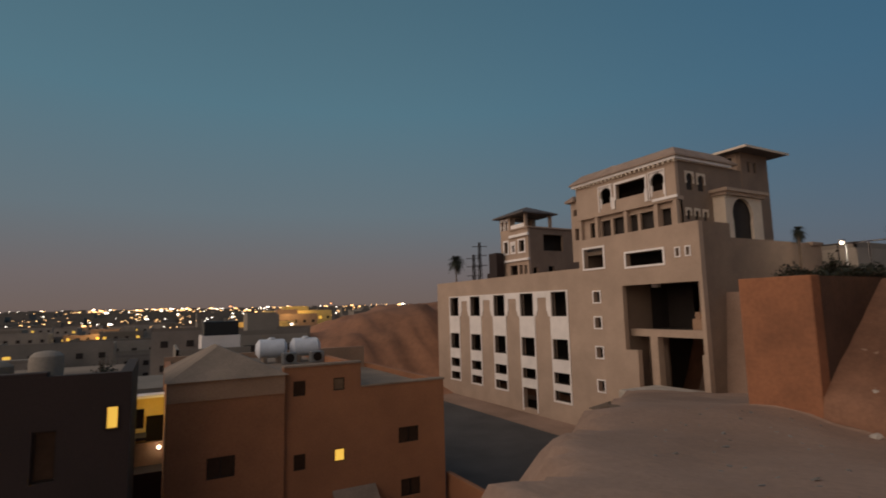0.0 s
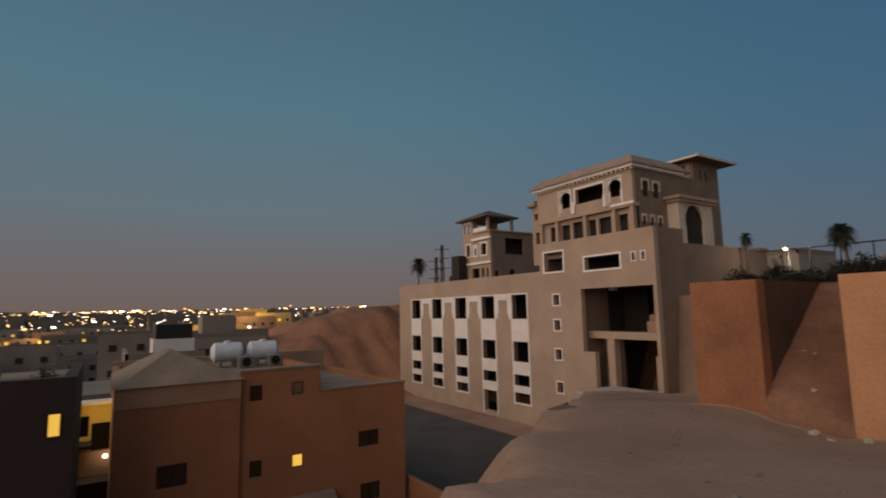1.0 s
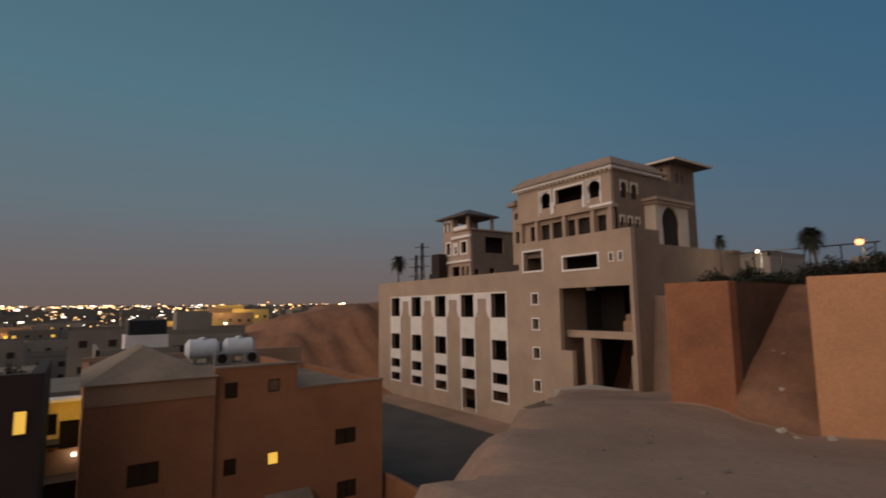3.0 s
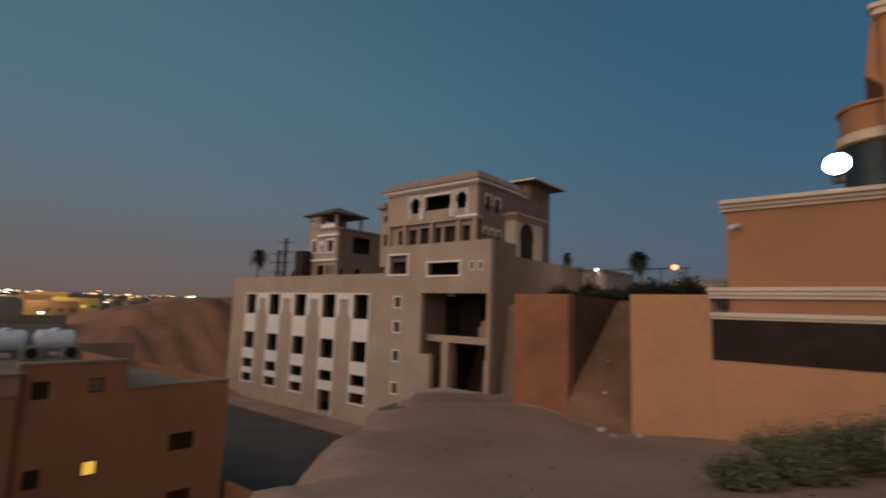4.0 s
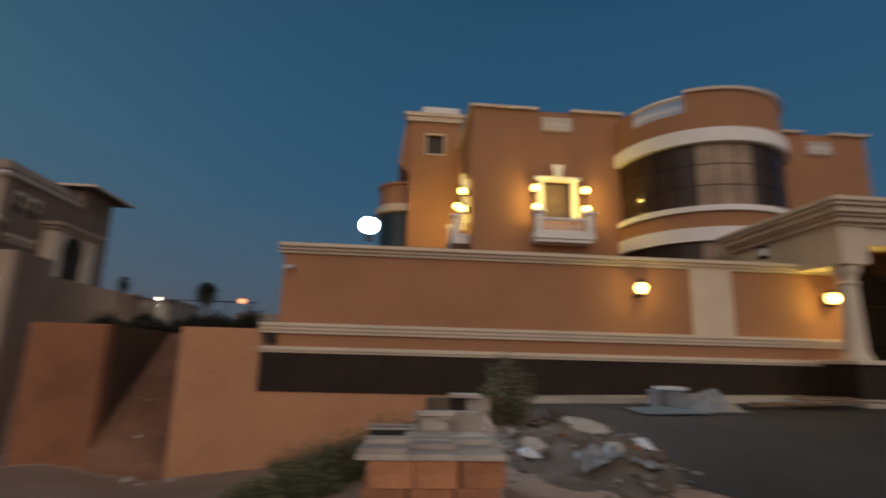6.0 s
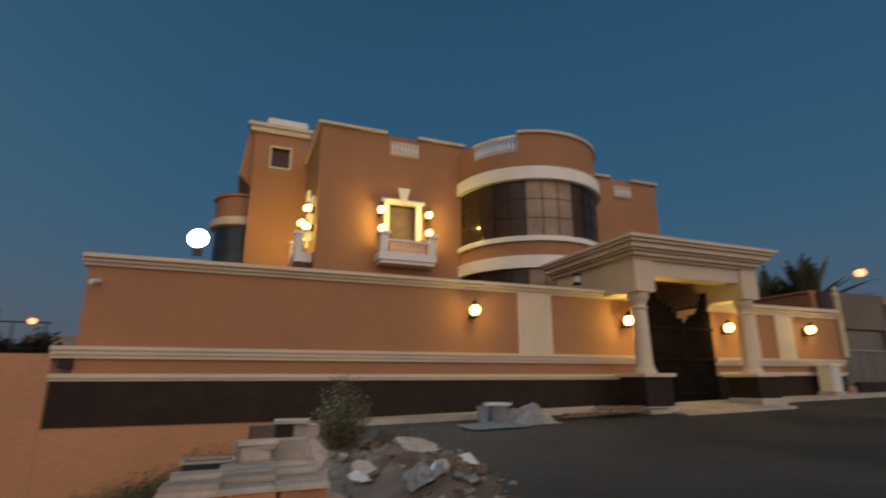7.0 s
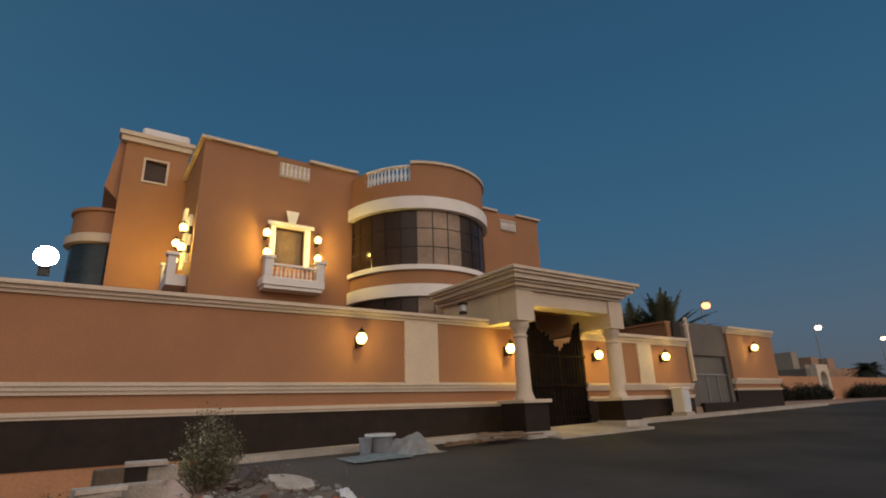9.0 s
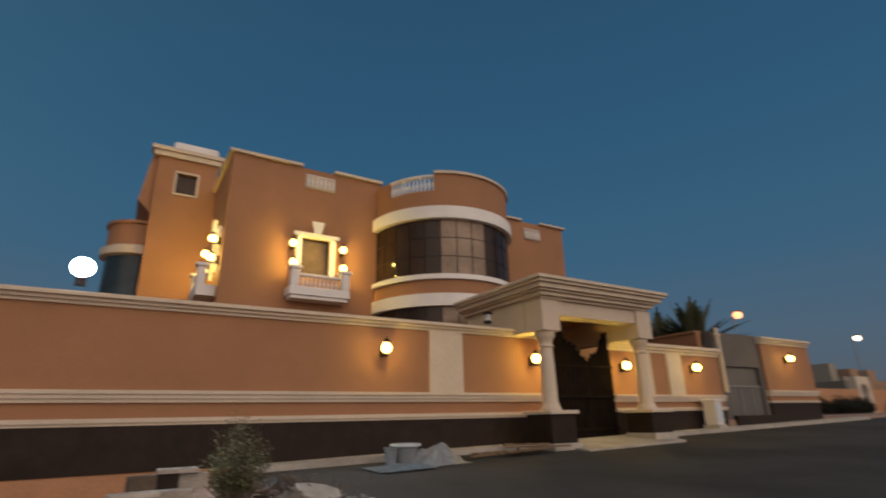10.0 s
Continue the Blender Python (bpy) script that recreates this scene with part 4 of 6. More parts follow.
# the same balcony on the side wall
part("window_surround", Geo().wall(20.8, 22.3, 7.2, 9.1, 2.53, 2.647, [(21.0, 22.1, 7.1, 8.9)], "x"), TRIM, vi)
part("keystone", Geo().prism([(21.42, 9.0), (21.68, 9.0), (21.8, 9.5), (21.3, 9.5)], 2.4, 2.528, "x"), TRIM, vi)
part("pane", Geo().box(2.8, 2.83, 21.0, 22.1, 7.3, 8.9), BLIND, vi)
part("balcony_slab", Geo().box(1.95, 2.648, 20.5, 22.6, 6.2, 6.62, 0.03), TRIM, vi)
for y in (20.5, 22.28):
    part("balcony_post", Geo().box(1.95, 2.25, y, y + 0.3, 6.622, 7.32, 0.02), TRIM, vi)
    part("post_cap", Geo().box(1.88, 2.32, y - 0.07, y + 0.37, 7.322, 7.44, 0.02), TRIM, vi)
part("balcony_rail", Geo().box(2.02, 2.18, 20.8, 22.28, 7.05, 7.15), TRIM, vi)
for i in range(7):
    part("baluster", baluster(2.1, 20.95 + 0.19 * i, 6.622, 7.05, 0.055), TRIM, vi, smooth=True)
# stair tower set back at the corner
TY = 24.5
tw = (0.95, 1.8, 11.65, 12.65)
part("tower_wall", Geo().wall(0.12, 2.65, 1.2, 13.35, TY, TY + 0.35, [tw]), VILLA, vi)
part("tower_wall", Geo().box(0.12, 0.47, TY + 0.35, 30, 1.2, 13.35), VILLA, vi)
part("tower_bay", Geo().prism([(-0.42, 11.15), (0.118, 10.6), (0.118, 13.6), (-0.08, 13.6)], TY + 0.2, 28), VILLA, vi)
part("tower_cornice", Geo().box(-0.1, 2.75, TY - 0.15, TY + 0.5, 13.352, 13.6, 0.02), CREAM, vi)
part("tower_cornice", Geo().box(-0.2, 2.85, TY - 0.25, TY + 0.5, 13.602, 13.8, 0.02), CREAM, vi)
part("tower_parapet", Geo().box(0.65, 2.6, TY - 0.1, TY + 0.3, 13.802, 14.2, 0.1), TRIM, vi)
wn2 = part("window_trim", Geo().surround(*tw, 0.09, TY - 0.06, TY - 0.003), CREAM, vi)
part("pane", Geo().box(tw[0], tw[1], TY + 0.15, TY + 0.17, tw[2], tw[3]), GLASS, wn2)
# round annex with sky-reflecting glass
AX, AY, AR = -0.05, 26.4, 1.3
part("annex_base", Geo().lathe(AX, AY, [(AR, 1.2), (AR, 6.6)], 28), VILLA, vi, smooth=True)
part("annex_glass", Geo().lathe(AX, AY, [(AR - 0.05, 6.602), (AR - 0.05, 8.7)], 28), BLUEGLASS, vi, smooth=True)
part("annex_band", Geo().lathe(AX, AY, [(AR, 8.702), (AR + 0.18, 8.76), (AR + 0.18, 9.1), (AR, 9.2)], 28), CREAM, vi, smooth=True)
part("annex_top", Geo().lathe(AX, AY, [(AR, 9.202), (AR, 10.15), (AR + 0.1, 10.17), (AR + 0.1, 10.3)], 28), VILLA, vi, smooth=True)
# rotunda
RX, RY, RR = 12.2, 20.0, 3.3


def ring(r0, r1, z0, z1, a0=180.0, a1=360.0, n=36):
    """A curved course between two radii over an arc."""
    g = Geo()
    c = [(math.cos(radians(a0 + (a1 - a0) * i / n)), math.sin(radians(a0 + (a1 - a0) * i / n))) for i in range(n + 1)]
    vs = [(RX + r * x, RY + r * y, z) for r, z in ((r0, z0), (r1, z0), (r1, z1), (r0, z1)) for x, y in c]
    m = n + 1
    fs = []
    for i in range(n):
        for k in range(4):
            a, b = k * m, ((k + 1) % 4) * m
            fs.append((a + i, a + i + 1, b + i + 1, b + i))
    fs += [(0, m, 2 * m, 3 * m), (n, 3 * m + n, 2 * m + n, m + n)]
    return g.add(vs, fs)


part("rotunda_wall", ring(RR - 0.3, RR, 7.0 - 0.02, 6.42), VILLA, vi, smooth=True)
part("rotunda_parapet", ring(RR - 0.3, RR, 10.16, 10.92), VILLA, vi, smooth=True)
part("rotunda_parapet", ring(RR - 0.3, RR, 10.922, 11.3, 180, 198), VILLA, vi, smooth=True)
part("rotunda_parapet", ring(RR - 0.3, RR, 10.922, 11.3, 236, 360), VILLA, vi, smooth=True)
part("rotunda_parapet", ring(RR - 0.3, RR, 11.302, 11.7, 236, 360), VILLA, vi, smooth=True)
part("rotunda_coping", ring(RR - 0.4, RR + 0.1, 11.702, 11.82, 236, 360), CREAM, vi, smooth=True)
part("rotunda_parapet", ring(RR - 0.3, RR, 11.302, 11.65, 180, 198), VILLA, vi, smooth=True)
for i in range(12):
    a = radians(199 + 3.3 * i)
    part("baluster", baluster(RX + (RR - 0.15) * math.cos(a), RY + (RR - 0.15) * math.sin(a), 10.922, 11.62, 0.075), TRIM, vi, smooth=True)
part("rotunda_rail", ring(RR - 0.25, RR - 0.05, 11.622, 11.69, 198, 236), TRIM, vi, smooth=True)
part("rotunda_band", ring(RR - 0.2, RR + 0.16, 9.62, 10.158), TRIM, vi, smooth=True)
part("rotunda_band", ring(RR - 0.2, RR + 0.14, 7.0, 7.2), TRIM, vi, smooth=True)
part("rotunda_band", ring(RR - 0.2, RR + 0.14, 5.9, 6.4), TRIM, vi, smooth=True)
part("rotunda_roof", Geo().lathe(RX, RY, [(RR - 0.32, 10.9), (RR - 0.32, 11.1)], 36), GREYROOF, vi)
part("rotunda_base", ring(RR - 0.3, RR - 0.02, 1.2, 3.4), VILLA, vi, smooth=True)
NP = 15
for zlo, zhi, nrow in ((7.202, 9.618, 3), (3.402, 5.898, 3)):
    for k in range(NP):
        a0, a1 = 180 + 180 * k / NP, 180 + 180 * (k + 1) / NP
        curtained = 5 <= k <= 7
        for j in range(nrow):
            z0, z1 = zlo + (zhi - zlo) * j / nrow, zlo + (zhi - zlo) * (j + 1) / nrow
            part("glass_pane", ring(RR - 0.1, RR - 0.07, z0 + 0.015, z1 - 0.015, a0 + 0.35, a1 - 0.35, 4), CURTAIN if curtained else GLASS, vi, smooth=True)
    for k in range(NP + 1):
        a = 180 + 180 * k / NP
        part("mullion", ring(RR - 0.12, RR - 0.05, zlo, zhi, a - 0.3, a + 0.3, 1), IRON, vi)
    for j in range(1, nrow):
        z = zlo + (zhi - zlo) * j / nrow
        part("transom", ring(RR - 0.115, RR - 0.055, z - 0.014, z + 0.014), IRON, vi)
part("rotunda_core", Geo().lathe(RX, RY, [(RR - 0.6, 1.2), (RR - 0.6, 10.9)], 24), VOID, vi, smooth=True)


# ---- lamps ----
def point(at, colour, watts, radius=0.08):
    d = bpy.data.lights.new("lamp", "POINT")
    d.color, d.energy, d.shadow_soft_size = colour, watts, radius
    ob = new("lamp_light", d)
    ob.location = at
    return ob


AMBER = (1.0, 0.73, 0.15)


def lantern(at, face, watts, size=1.0, label="lit amber glass wall lantern on a black bracket"):
    """A bracket lantern; face is the outward direction of its wall."""
    x, y, z = at
    fx, fy = face
    t = thing("wall_lantern", at, label, "lantern", "lit wall lanterns")
    s = size
    part("back_plate", Geo().box(x - 0.06 * s, x + 0.06 * s, y - 0.06 * s, y + 0.06 * s, z - 0.2 * s, z + 0.1 * s, 0.01), IRON, t)
    cx, cy = x + fx * 0.24 * s, y + fy * 0.24 * s
    part("arm", Geo().tube((x, y, z - 0.12 * s), (cx, cy, z - 0.2 * s), 0.018 * s), IRON, t)
    part("glass", Geo().lathe(cx, cy, [(0.06 * s, z - 0.13 * s), (0.125 * s, z - 0.06 * s), (0.14 * s, z + 0.05 * s), (0.08 * s, z + 0.15 * s)], 12), WARM, t, "glowing amber glass", smooth=True)
    part("cap", Geo().lathe(cx, cy, [(0.14 * s, z + 0.152 * s), (0.1 * s, z + 0.2 * s), (0.03 * s, z + 0.27 * s), (0.01 * s, z + 0.32 * s)], 12), IRON, t, smooth=True)
    part("cup", Geo().lathe(cx, cy, [(0.02 * s, z - 0.22 * s), (0.07 * s, z - 0.16 * s), (0.07 * s, z - 0.132 * s)], 12), IRON, t, smooth=True)
    point((x + fx * 0.44 * s, y + fy * 0.44 * s, z), AMBER, watts, 0.06)
    return t


for x, z, w in ((6.05, 3.46, 26), (19.7, 3.36, 26), (27.2, 4.0, 26)):
    lantern((x, W - 0.06, z), (0, -1), w)
lantern((11.3, W - 0.06, 3.38), (0, -1), 70)
lantern((15.55, W - 0.06, 3.3), (0, -1), 65)
for x, z in ((5.2, 8.45), (5.25, 7.65), (7.3, 8.45), (7.32, 7.65)):
    lantern((x, H - 0.06, z), (0, -1), 56, 1.0)
for y, z in ((20.6, 8.45), (20.65, 7.7), (22.45, 8.35), (22.5, 7.65)):
    lantern((2.59, y, z), (-1, 0), 72, 1.0)

fl = thing("floodlight", (-0.96, W - 0.1, 4.46), "blue-white LED floodlight glaring on top of the wall", "floodlight")
part("bracket", Geo().box(-1.06, -0.86, W - 0.06, W + 0.04, 4.462, 4.7), IRON, fl)
part("housing", Geo().tube((-0.96, W - 0.04, 4.86), (-0.96, W - 0.16, 4.84), 0.15, 0.22, 20), IRON, fl)
part("led_face", Geo().tube((-0.96, W - 0.161, 4.84), (-0.96, W - 0.2, 4.835), 0.21, 0.18, 20), LED, fl, "glowing round LED face")
d = bpy.data.lights.new("lamp", "SPOT")
d.color, d.energy, d.spot_size, d.spot_blend, d.shadow_soft_size = (0.75, 0.88, 1.0), 1750, radians(72), 0.8, 0.2
sp = new("floodlight_beam", d)
sp.matrix_world = look((-0.96, W - 0.3, 4.84), (6.0, 6.0, -1.0))

# small dark lantern on the wall top by the rotunda, a security camera at the corner
sl = thing("wall_top_lantern", (9.75, W + 0.1, 4.46), "small black lantern on the wall top", "lantern")
part("body", Geo().box(9.66, 9.86, W + 0.0, W + 0.2, 4.47, 4.52).box(9.68, 9.84, W + 0.02, W + 0.18, 4.521, 4.56), IRON, sl)
part("glass", Geo().box(9.69, 9.83, W + 0.03, W + 0.17, 4.561, 4.76), TANK, sl)
part("cap", Geo().box(9.64, 9.88, W - 0.02, W + 0.22, 4.761, 4.83, 0.03), IRON, sl)
sc = thing("security_camera", (-2.78, W - 0.05, 3.7), "small white security camera on the wall corner", "camera")
part("mount", Geo().box(-2.84, -2.76, W - 0.08, W - 0.002, 3.68, 3.76), TANK, sc)
part("body", Geo().tube((-2.8, W - 0.08, 3.72), (-2.88, W - 0.32, 3.67), 0.05, 0.055, 10), TANK, sc)


def street_lamp(at, lamp, colour, watts, h=8.0, reach=(0.0, 1.6), label="tall grey street lamp, lit", spread=0.24, size=1.0):
    x, y = at
    z = level(x, y)
    t = thing("street_lamp", (x, y, z), label, "street lamp", "street lamps")
    part("base", Geo().box(x - 0.2, x + 0.2, y - 0.2, y + 0.2, z - 0.1, z + 0.3, 0.03), STEEL, t)
    part("pole", Geo().tube((x, y, z + 0.3), (x, y, z + h), 0.09, 0.05, 10), STEEL, t)
    ex, ey = x + reach[0], y + reach[1]
    part("arm", Geo().tube((x, y, z + h), (ex, ey, z + h + 0.25), 0.04, 0.035), STEEL, t)
    part("head", Geo().box(ex - 0.16, ex + 0.16, ey - spread, ey + spread, z + h + 0.2, z + h + 0.34, 0.03), STEEL, t)
    top = z + h + 0.198
    part("lens", Geo().lathe(ex, ey, [(0.06 * size, top - 0.36 * size), (0.17 * size, top - 0.32 * size), (0.24 * size, top - 0.2 * size), (0.24 * size, top - 0.12 * size), (0.16 * size, top)], 14), lamp, t, "glowing lens", smooth=True)
    if watts:
        point((ex, ey, z + h - 0.05), colour, watts, 0.2)
    return t


ORANGE_LIGHT = (1.0, 0.52, 0.2)
street_lamp((52.2, 28.8), SODIUM, ORANGE_LIGHT, 900, 9.7, (0.0, -0.45), size=1.8, spread=0.5)
street_lamp((78.3, 28.8), LEDWHITE, (1.0, 0.8, 0.6), 900, 8.9, (0.0, -0.45), size=1.6, spread=0.45)
street_lamp((106.4, 30.3), LEDWHITE, (1.0, 0.75, 0.5), 900, 9.0, (0.0, -0.45), size=1.5, spread=0.45)
street_lamp((5.0, -17.0), SODIUM, (1.0, 0.62, 0.34), 2800, 6.5, (0.0, 1.6), "tall street lamp at the roadside behind the viewpoint")
for az, r, lamp, top, h in ((-83.4, 150, SODIUM, 3.4, 0), (-73.4, 165, SODIUM, 3.9, 0), (-77.2, 88, LEDWHITE, -0.4, 0)):
    lx, ly = r * math.sin(radians(az)), r * math.cos(radians(az))
    street_lamp((lx, ly), lamp, ORANGE_LIGHT, 1200, top - level(lx, ly), (0.0, -1.0), "tall lit street lamp among the town houses", 0.6)
# lamps on the terrace
street_lamp((-20.3, 46.0), LEDWHITE, (1.0, 0.9, 0.75), 250, 3.45, (0.2, -1.0), "white lamp among the terrace houses", size=0.55)
street_lamp((-13.4, 46.0), SODIUM, ORANGE_LIGHT, 350, 3.55, (0.1, -1.0), "orange lamp among the terrace houses", size=1.1, spread=0.4)


# ---- plants ----
def palm(at, h, spread, fronds, label, lean=(0.0, 0.0), r=0.16, leaf=None, droop=1.0, group="palms", ball=False, up=(-0.5, 1.15), plume=1.0):
    x, y = at[0], at[1]
    z = level(x, y) if len(at) < 3 else at[2]
    t = thing("palm", (x, y, z), label, "palm tree", group)
    g = Geo()
    prev = (x, y, z - 0.2)
    n = 7
    for i in range(1, n + 1):
        u = i / n
        nxt = (x + lean[0] * u * u, y + lean[1] * u * u, z + h * u)
        g.tube(prev, nxt, r * (1.25 - 0.5 * (i - 1) / n), r * (1.15 - 0.5 * u), 8)
        prev = nxt
    part("trunk", g, BARK, t)
    g = Geo()
    for k in range(fronds):
        a = 2 * math.pi * k / fronds * 2.4 + rand(-0.3, 0.3)
        lift = rand(*up) if not ball else rand(-1.1, 1.3)
        L = spread * rand(0.8, 1.1)
        p = Vector(prev)
        steps = 6
        d = Vector((math.cos(a) * math.cos(lift), math.sin(a) * math.cos(lift), math.sin(lift)))
        side = Vector((-math.sin(a), math.cos(a), 0))
        pts = []
        for s in range(steps + 1):
            u = s / steps
            pts.append(p + d * L * u + Vector((0, 0, -1)) * (0.55 * droop * L * u * u))
        for s in range(1, steps + 1):
            u = s / steps
            w = L * plume * (0.27 if ball else 0.17) * math.sin(math.pi * (0.15 + 0.8 * u))
            for sg in (-1, 1):
                for e in ((0.0, 0.5) if ball else (0.0, 0.25, 0.5, 0.75)):
                    b = pts[s - 1].lerp(pts[s], e)
                    tip = b + side * sg * w + (pts[s] - pts[s - 1]).normalized() * w * 0.7 + Vector((0, 0, -0.25 * w))
                    wid = (pts[s] - pts[s - 1]) * (0.22 if ball else 0.19) * plume
                    g.add([tuple(b - wid), tuple(b + wid), tuple(tip)], [(0, 1, 2)])
            g.add([tuple(pts[s - 1] + side * 0.02), tuple(pts[s] + side * 0.02), tuple(pts[s] - side * 0.02), tuple(pts[s - 1] - side * 0.02)], [(0, 1, 2, 3)])
    part("crown", g, leaf or DARKLEAF, t)
    return t


def shrub(at, size, n, mat, label, name="shrub", upright=0.5, thin=0.02, group="shrubs", leaf=1.0, tufts=9):
    """Many thin stems with small leaves, uneven in outline."""
    x, y = at[0], at[1]
    z = level(x, y) if len(at) < 3 else at[2]
    t = thing(name, (x, y, z), label, "shrub", group)
    g, st = Geo(), Geo()
    sx, sy, sz = size
    for k in range(n):
        a = rand(0, 2 * math.pi)
        q = math.sqrt(rand(0, 1))
        px, py = x + sx * q * math.cos(a), y + sy * q * math.sin(a)
        top = sz * (1 - 0.6 * q * q) * rand(0.45, 1.1)
        bx, by = x + (px - x) * (0.35 if upright > 0.3 else 0.8), y + (py - y) * (0.35 if upright > 0.3 else 0.8)
        if k % 4 == 0:
            st.tube((bx, by, z - 0.05), (px, py, z + top), thin, thin * 0.4, 4)
        for m in range(tufts):
            u = rand(0.15, 1.05)
            c = Vector((bx + (px - bx) * u + rand(-0.1, 0.1) * sx, by + (py - by) * u + rand(-0.1, 0.1) * sy, z + top * u))
            d = Vector((rand(-1, 1), rand(-1, 1), rand(-0.2, 1.2))).normalized() * rand(0.06, 0.13) * max(0.6, sz) * leaf
            s = Vector((-d.y, d.x, rand(-0.03, 0.03))) * 0.35
            g.add([tuple(c - s * 0.5), tuple(c + d * 0.5 - s), tuple(c + d), tuple(c + d * 0.5 + s)], [(0, 1, 2, 3)])
    part("branchwork", st, BARK, t)
    part("foliage", g, mat, t)
    return t


palm((30.3, 19.4), 4.2, 3.6, 36, "date palm with upright fronds showing over the boundary wall", r=0.28, leaf=PALMLEAF, droop=0.35, up=(0.0, 1.4), plume=0.95)
palm((28.9, 20.9), 4.3, 3.0, 26, "smaller date palm showing over the boundary wall", r=0.25, leaf=PALMLEAF, droop=0.35, up=(0.1, 1.4), plume=0.95)
zp = level(-106.3, 61.2)
palm((-106.3, 61.2, zp), 12.9 - zp, 2.6, 70, "palm on the crest of the hill", r=0.2, ball=True)
palm((-23.3, 45.5), 5.0, 0.75, 60, "young palm behind the terrace", r=0.12, ball=True)
palm((-15.8, 44.6), 4.5, 1.15, 150, "bushy palm with a leaning trunk on the terrace", lean=(-0.35, 0.0), r=0.13, ball=True)
palm((-3.6, 30.5), 4.0, 1.1, 22, "palm beside the villa", r=0.12, ball=True)
for x, y, s in ((-7.7, 14.5, (0.6, 0.6, 0.28)), (-7.5, 16.6, (0.7, 0.8, 0.4)), (-7.5, 19.7, (0.5, 0.5, 0.75)), (-5.7, 20.0, (0.6, 0.6, 0.8)), (-4.2, 20, (0.8, 0.9, 0.8)), (-4.0, 16.2, (0.7, 0.6, 0.35)), (-6.35, 16.9, (0.5, 0.5, 0.55)), (-5.6, 17.3, (0.5, 0.5, 0.6)), (-6.5, 18.6, (0.6, 0.6, 0.75)),
                (-20.0, 37.5, (1.3, 1.0, 1.7)), (-17.6, 38.0, (1.2, 1.0, 2.1)), (-15.6, 38.5, (1.2, 1.0, 1.5)), (-13.0, 38.5, (1.4, 1.0, 2.1)), (-10.6, 38.0, (1.3, 1.0, 2.3))):
    shrub((x, y), s, 260, DARKLEAF, "dark scrubby bush on the terrace", "terrace_bush", thin=0.012, leaf=1.3, tufts=12)
for x, y, s in ((-1.65, 6.4, (0.36, 0.34, 0.36)), (-1.2, 6.95, (0.5, 0.4, 0.4)), (-0.85, 7.5, (0.5, 0.4, 0.58)), (-1.35, 8.6, (0.7, 0.5, 0.45)), (-0.15, 8.3, (0.6, 0.5, 0.62)), (-0.7, 8.4, (0.5, 0.45, 0.5))):
    shrub((x, y), (s[0] * 1.1, s[1], s[2] * 1.1), 520, SHRUB, "low grey-green desert bush on the sand", "desert_bush", thin=0.006, leaf=0.55, tufts=12)
shrub((1.98, 9.9), (0.6, 0.5, 1.35), 420, SHRUB, "tall wispy bush in front of the wall", "wispy_bush", upright=0.8, thin=0.006, leaf=0.4, tufts=11)


# ---- the brown apartment house below the bank ----
ap = thing("apartment_house", (-30, 7, STREET), "brown rendered apartment house with small dark windows", "building")
U = -26.0


def pane_of(parent, y0, y1, z0, z1, u, mat, wide=True):
    w = part("window_frame", Geo().surround(y0 + 0.05, y1 - 0.05, z0 + 0.05, z1 - 0.05, 0.05, u - 0.12, u - 0.06, "x"), IRON, parent)
    part("pane", Geo().box(u - 0.1, u - 0.08, y0 + 0.05, y1 - 0.05, z0 + 0.05, z1 - 0.05), mat, w)
    if wide:
        part("mullion", Geo().box(u - 0.075, u - 0.055, (y0 + y1) / 2 - 0.03, (y0 + y1) / 2 + 0.03, z0 + 0.05, z1 - 0.05), IRON, w)


hl = [(1.8, 2.95, -5.5, -4.6), (1.8, 2.95, -8.6, -7.7)]
part("wall", Geo().wall(0.2, 5.05, STREET, -1.3, U - 0.1, U + 0.25, hl, "x"), BROWN, ap)
part("wall_band", Geo().box(U + 0.252, U + 0.3, 0.2, 5.05, -2.15, -1.32), TAN, ap)
hm = [(5.5, 6.08, -2.4, -1.7), (7.45, 8.02, -2.3, -1.7), (5.55, 6.1, -5.8, -5.08), (7.5, 8.05, -5.7, -5.08)]
part("wall", Geo().wall(5.052, 8.85, STREET, -1.05, U - 0.4, U, hm, "x"), BROWN, ap)
hr = [(10.9, 12.05, -5.28, -4.5), (11.0, 12.1, -7.95, -7.1)]
part("wall", Geo().wall(8.852, 13.6, STREET, -2.25, U - 0.4, U, hr, "x"), BROWN, ap)
part("wall", Geo().box(-38, U - 0.102, 0.2, 0.5, STREET, -1.3), BROWN, ap)
part("wall", Geo().box(-38, U - 0.402, 13.25, 13.6, STREET, -2.25), BROWN, ap)
part("wall", Geo().box(-38, U - 0.402, 8.5, 8.85, -2.6, -1.05), BROWN, ap)
part("roof_slab", Geo().box(-38, U - 0.402, 5.052, 8.5, -1.6, -1.4), GREYROOF, ap)
part("roof_slab", Geo().box(-38, U - 0.402, 8.852, 13.25, -2.8, -2.55), GREYROOF, ap)
part("parapet", Geo().box(-38.0, -37.6, 0.15, 13.25, STREET, -1.05), TAN, ap)
part("coping", Geo().box(U - 0.45, U + 0.05, 5.052, 8.9, -1.048, -0.95, 0.02), GREYROOF, ap)
part("coping", Geo().box(U - 0.45, U + 0.05, 8.902, 13.65, -2.248, -2.16, 0.02), GREYROOF, ap)
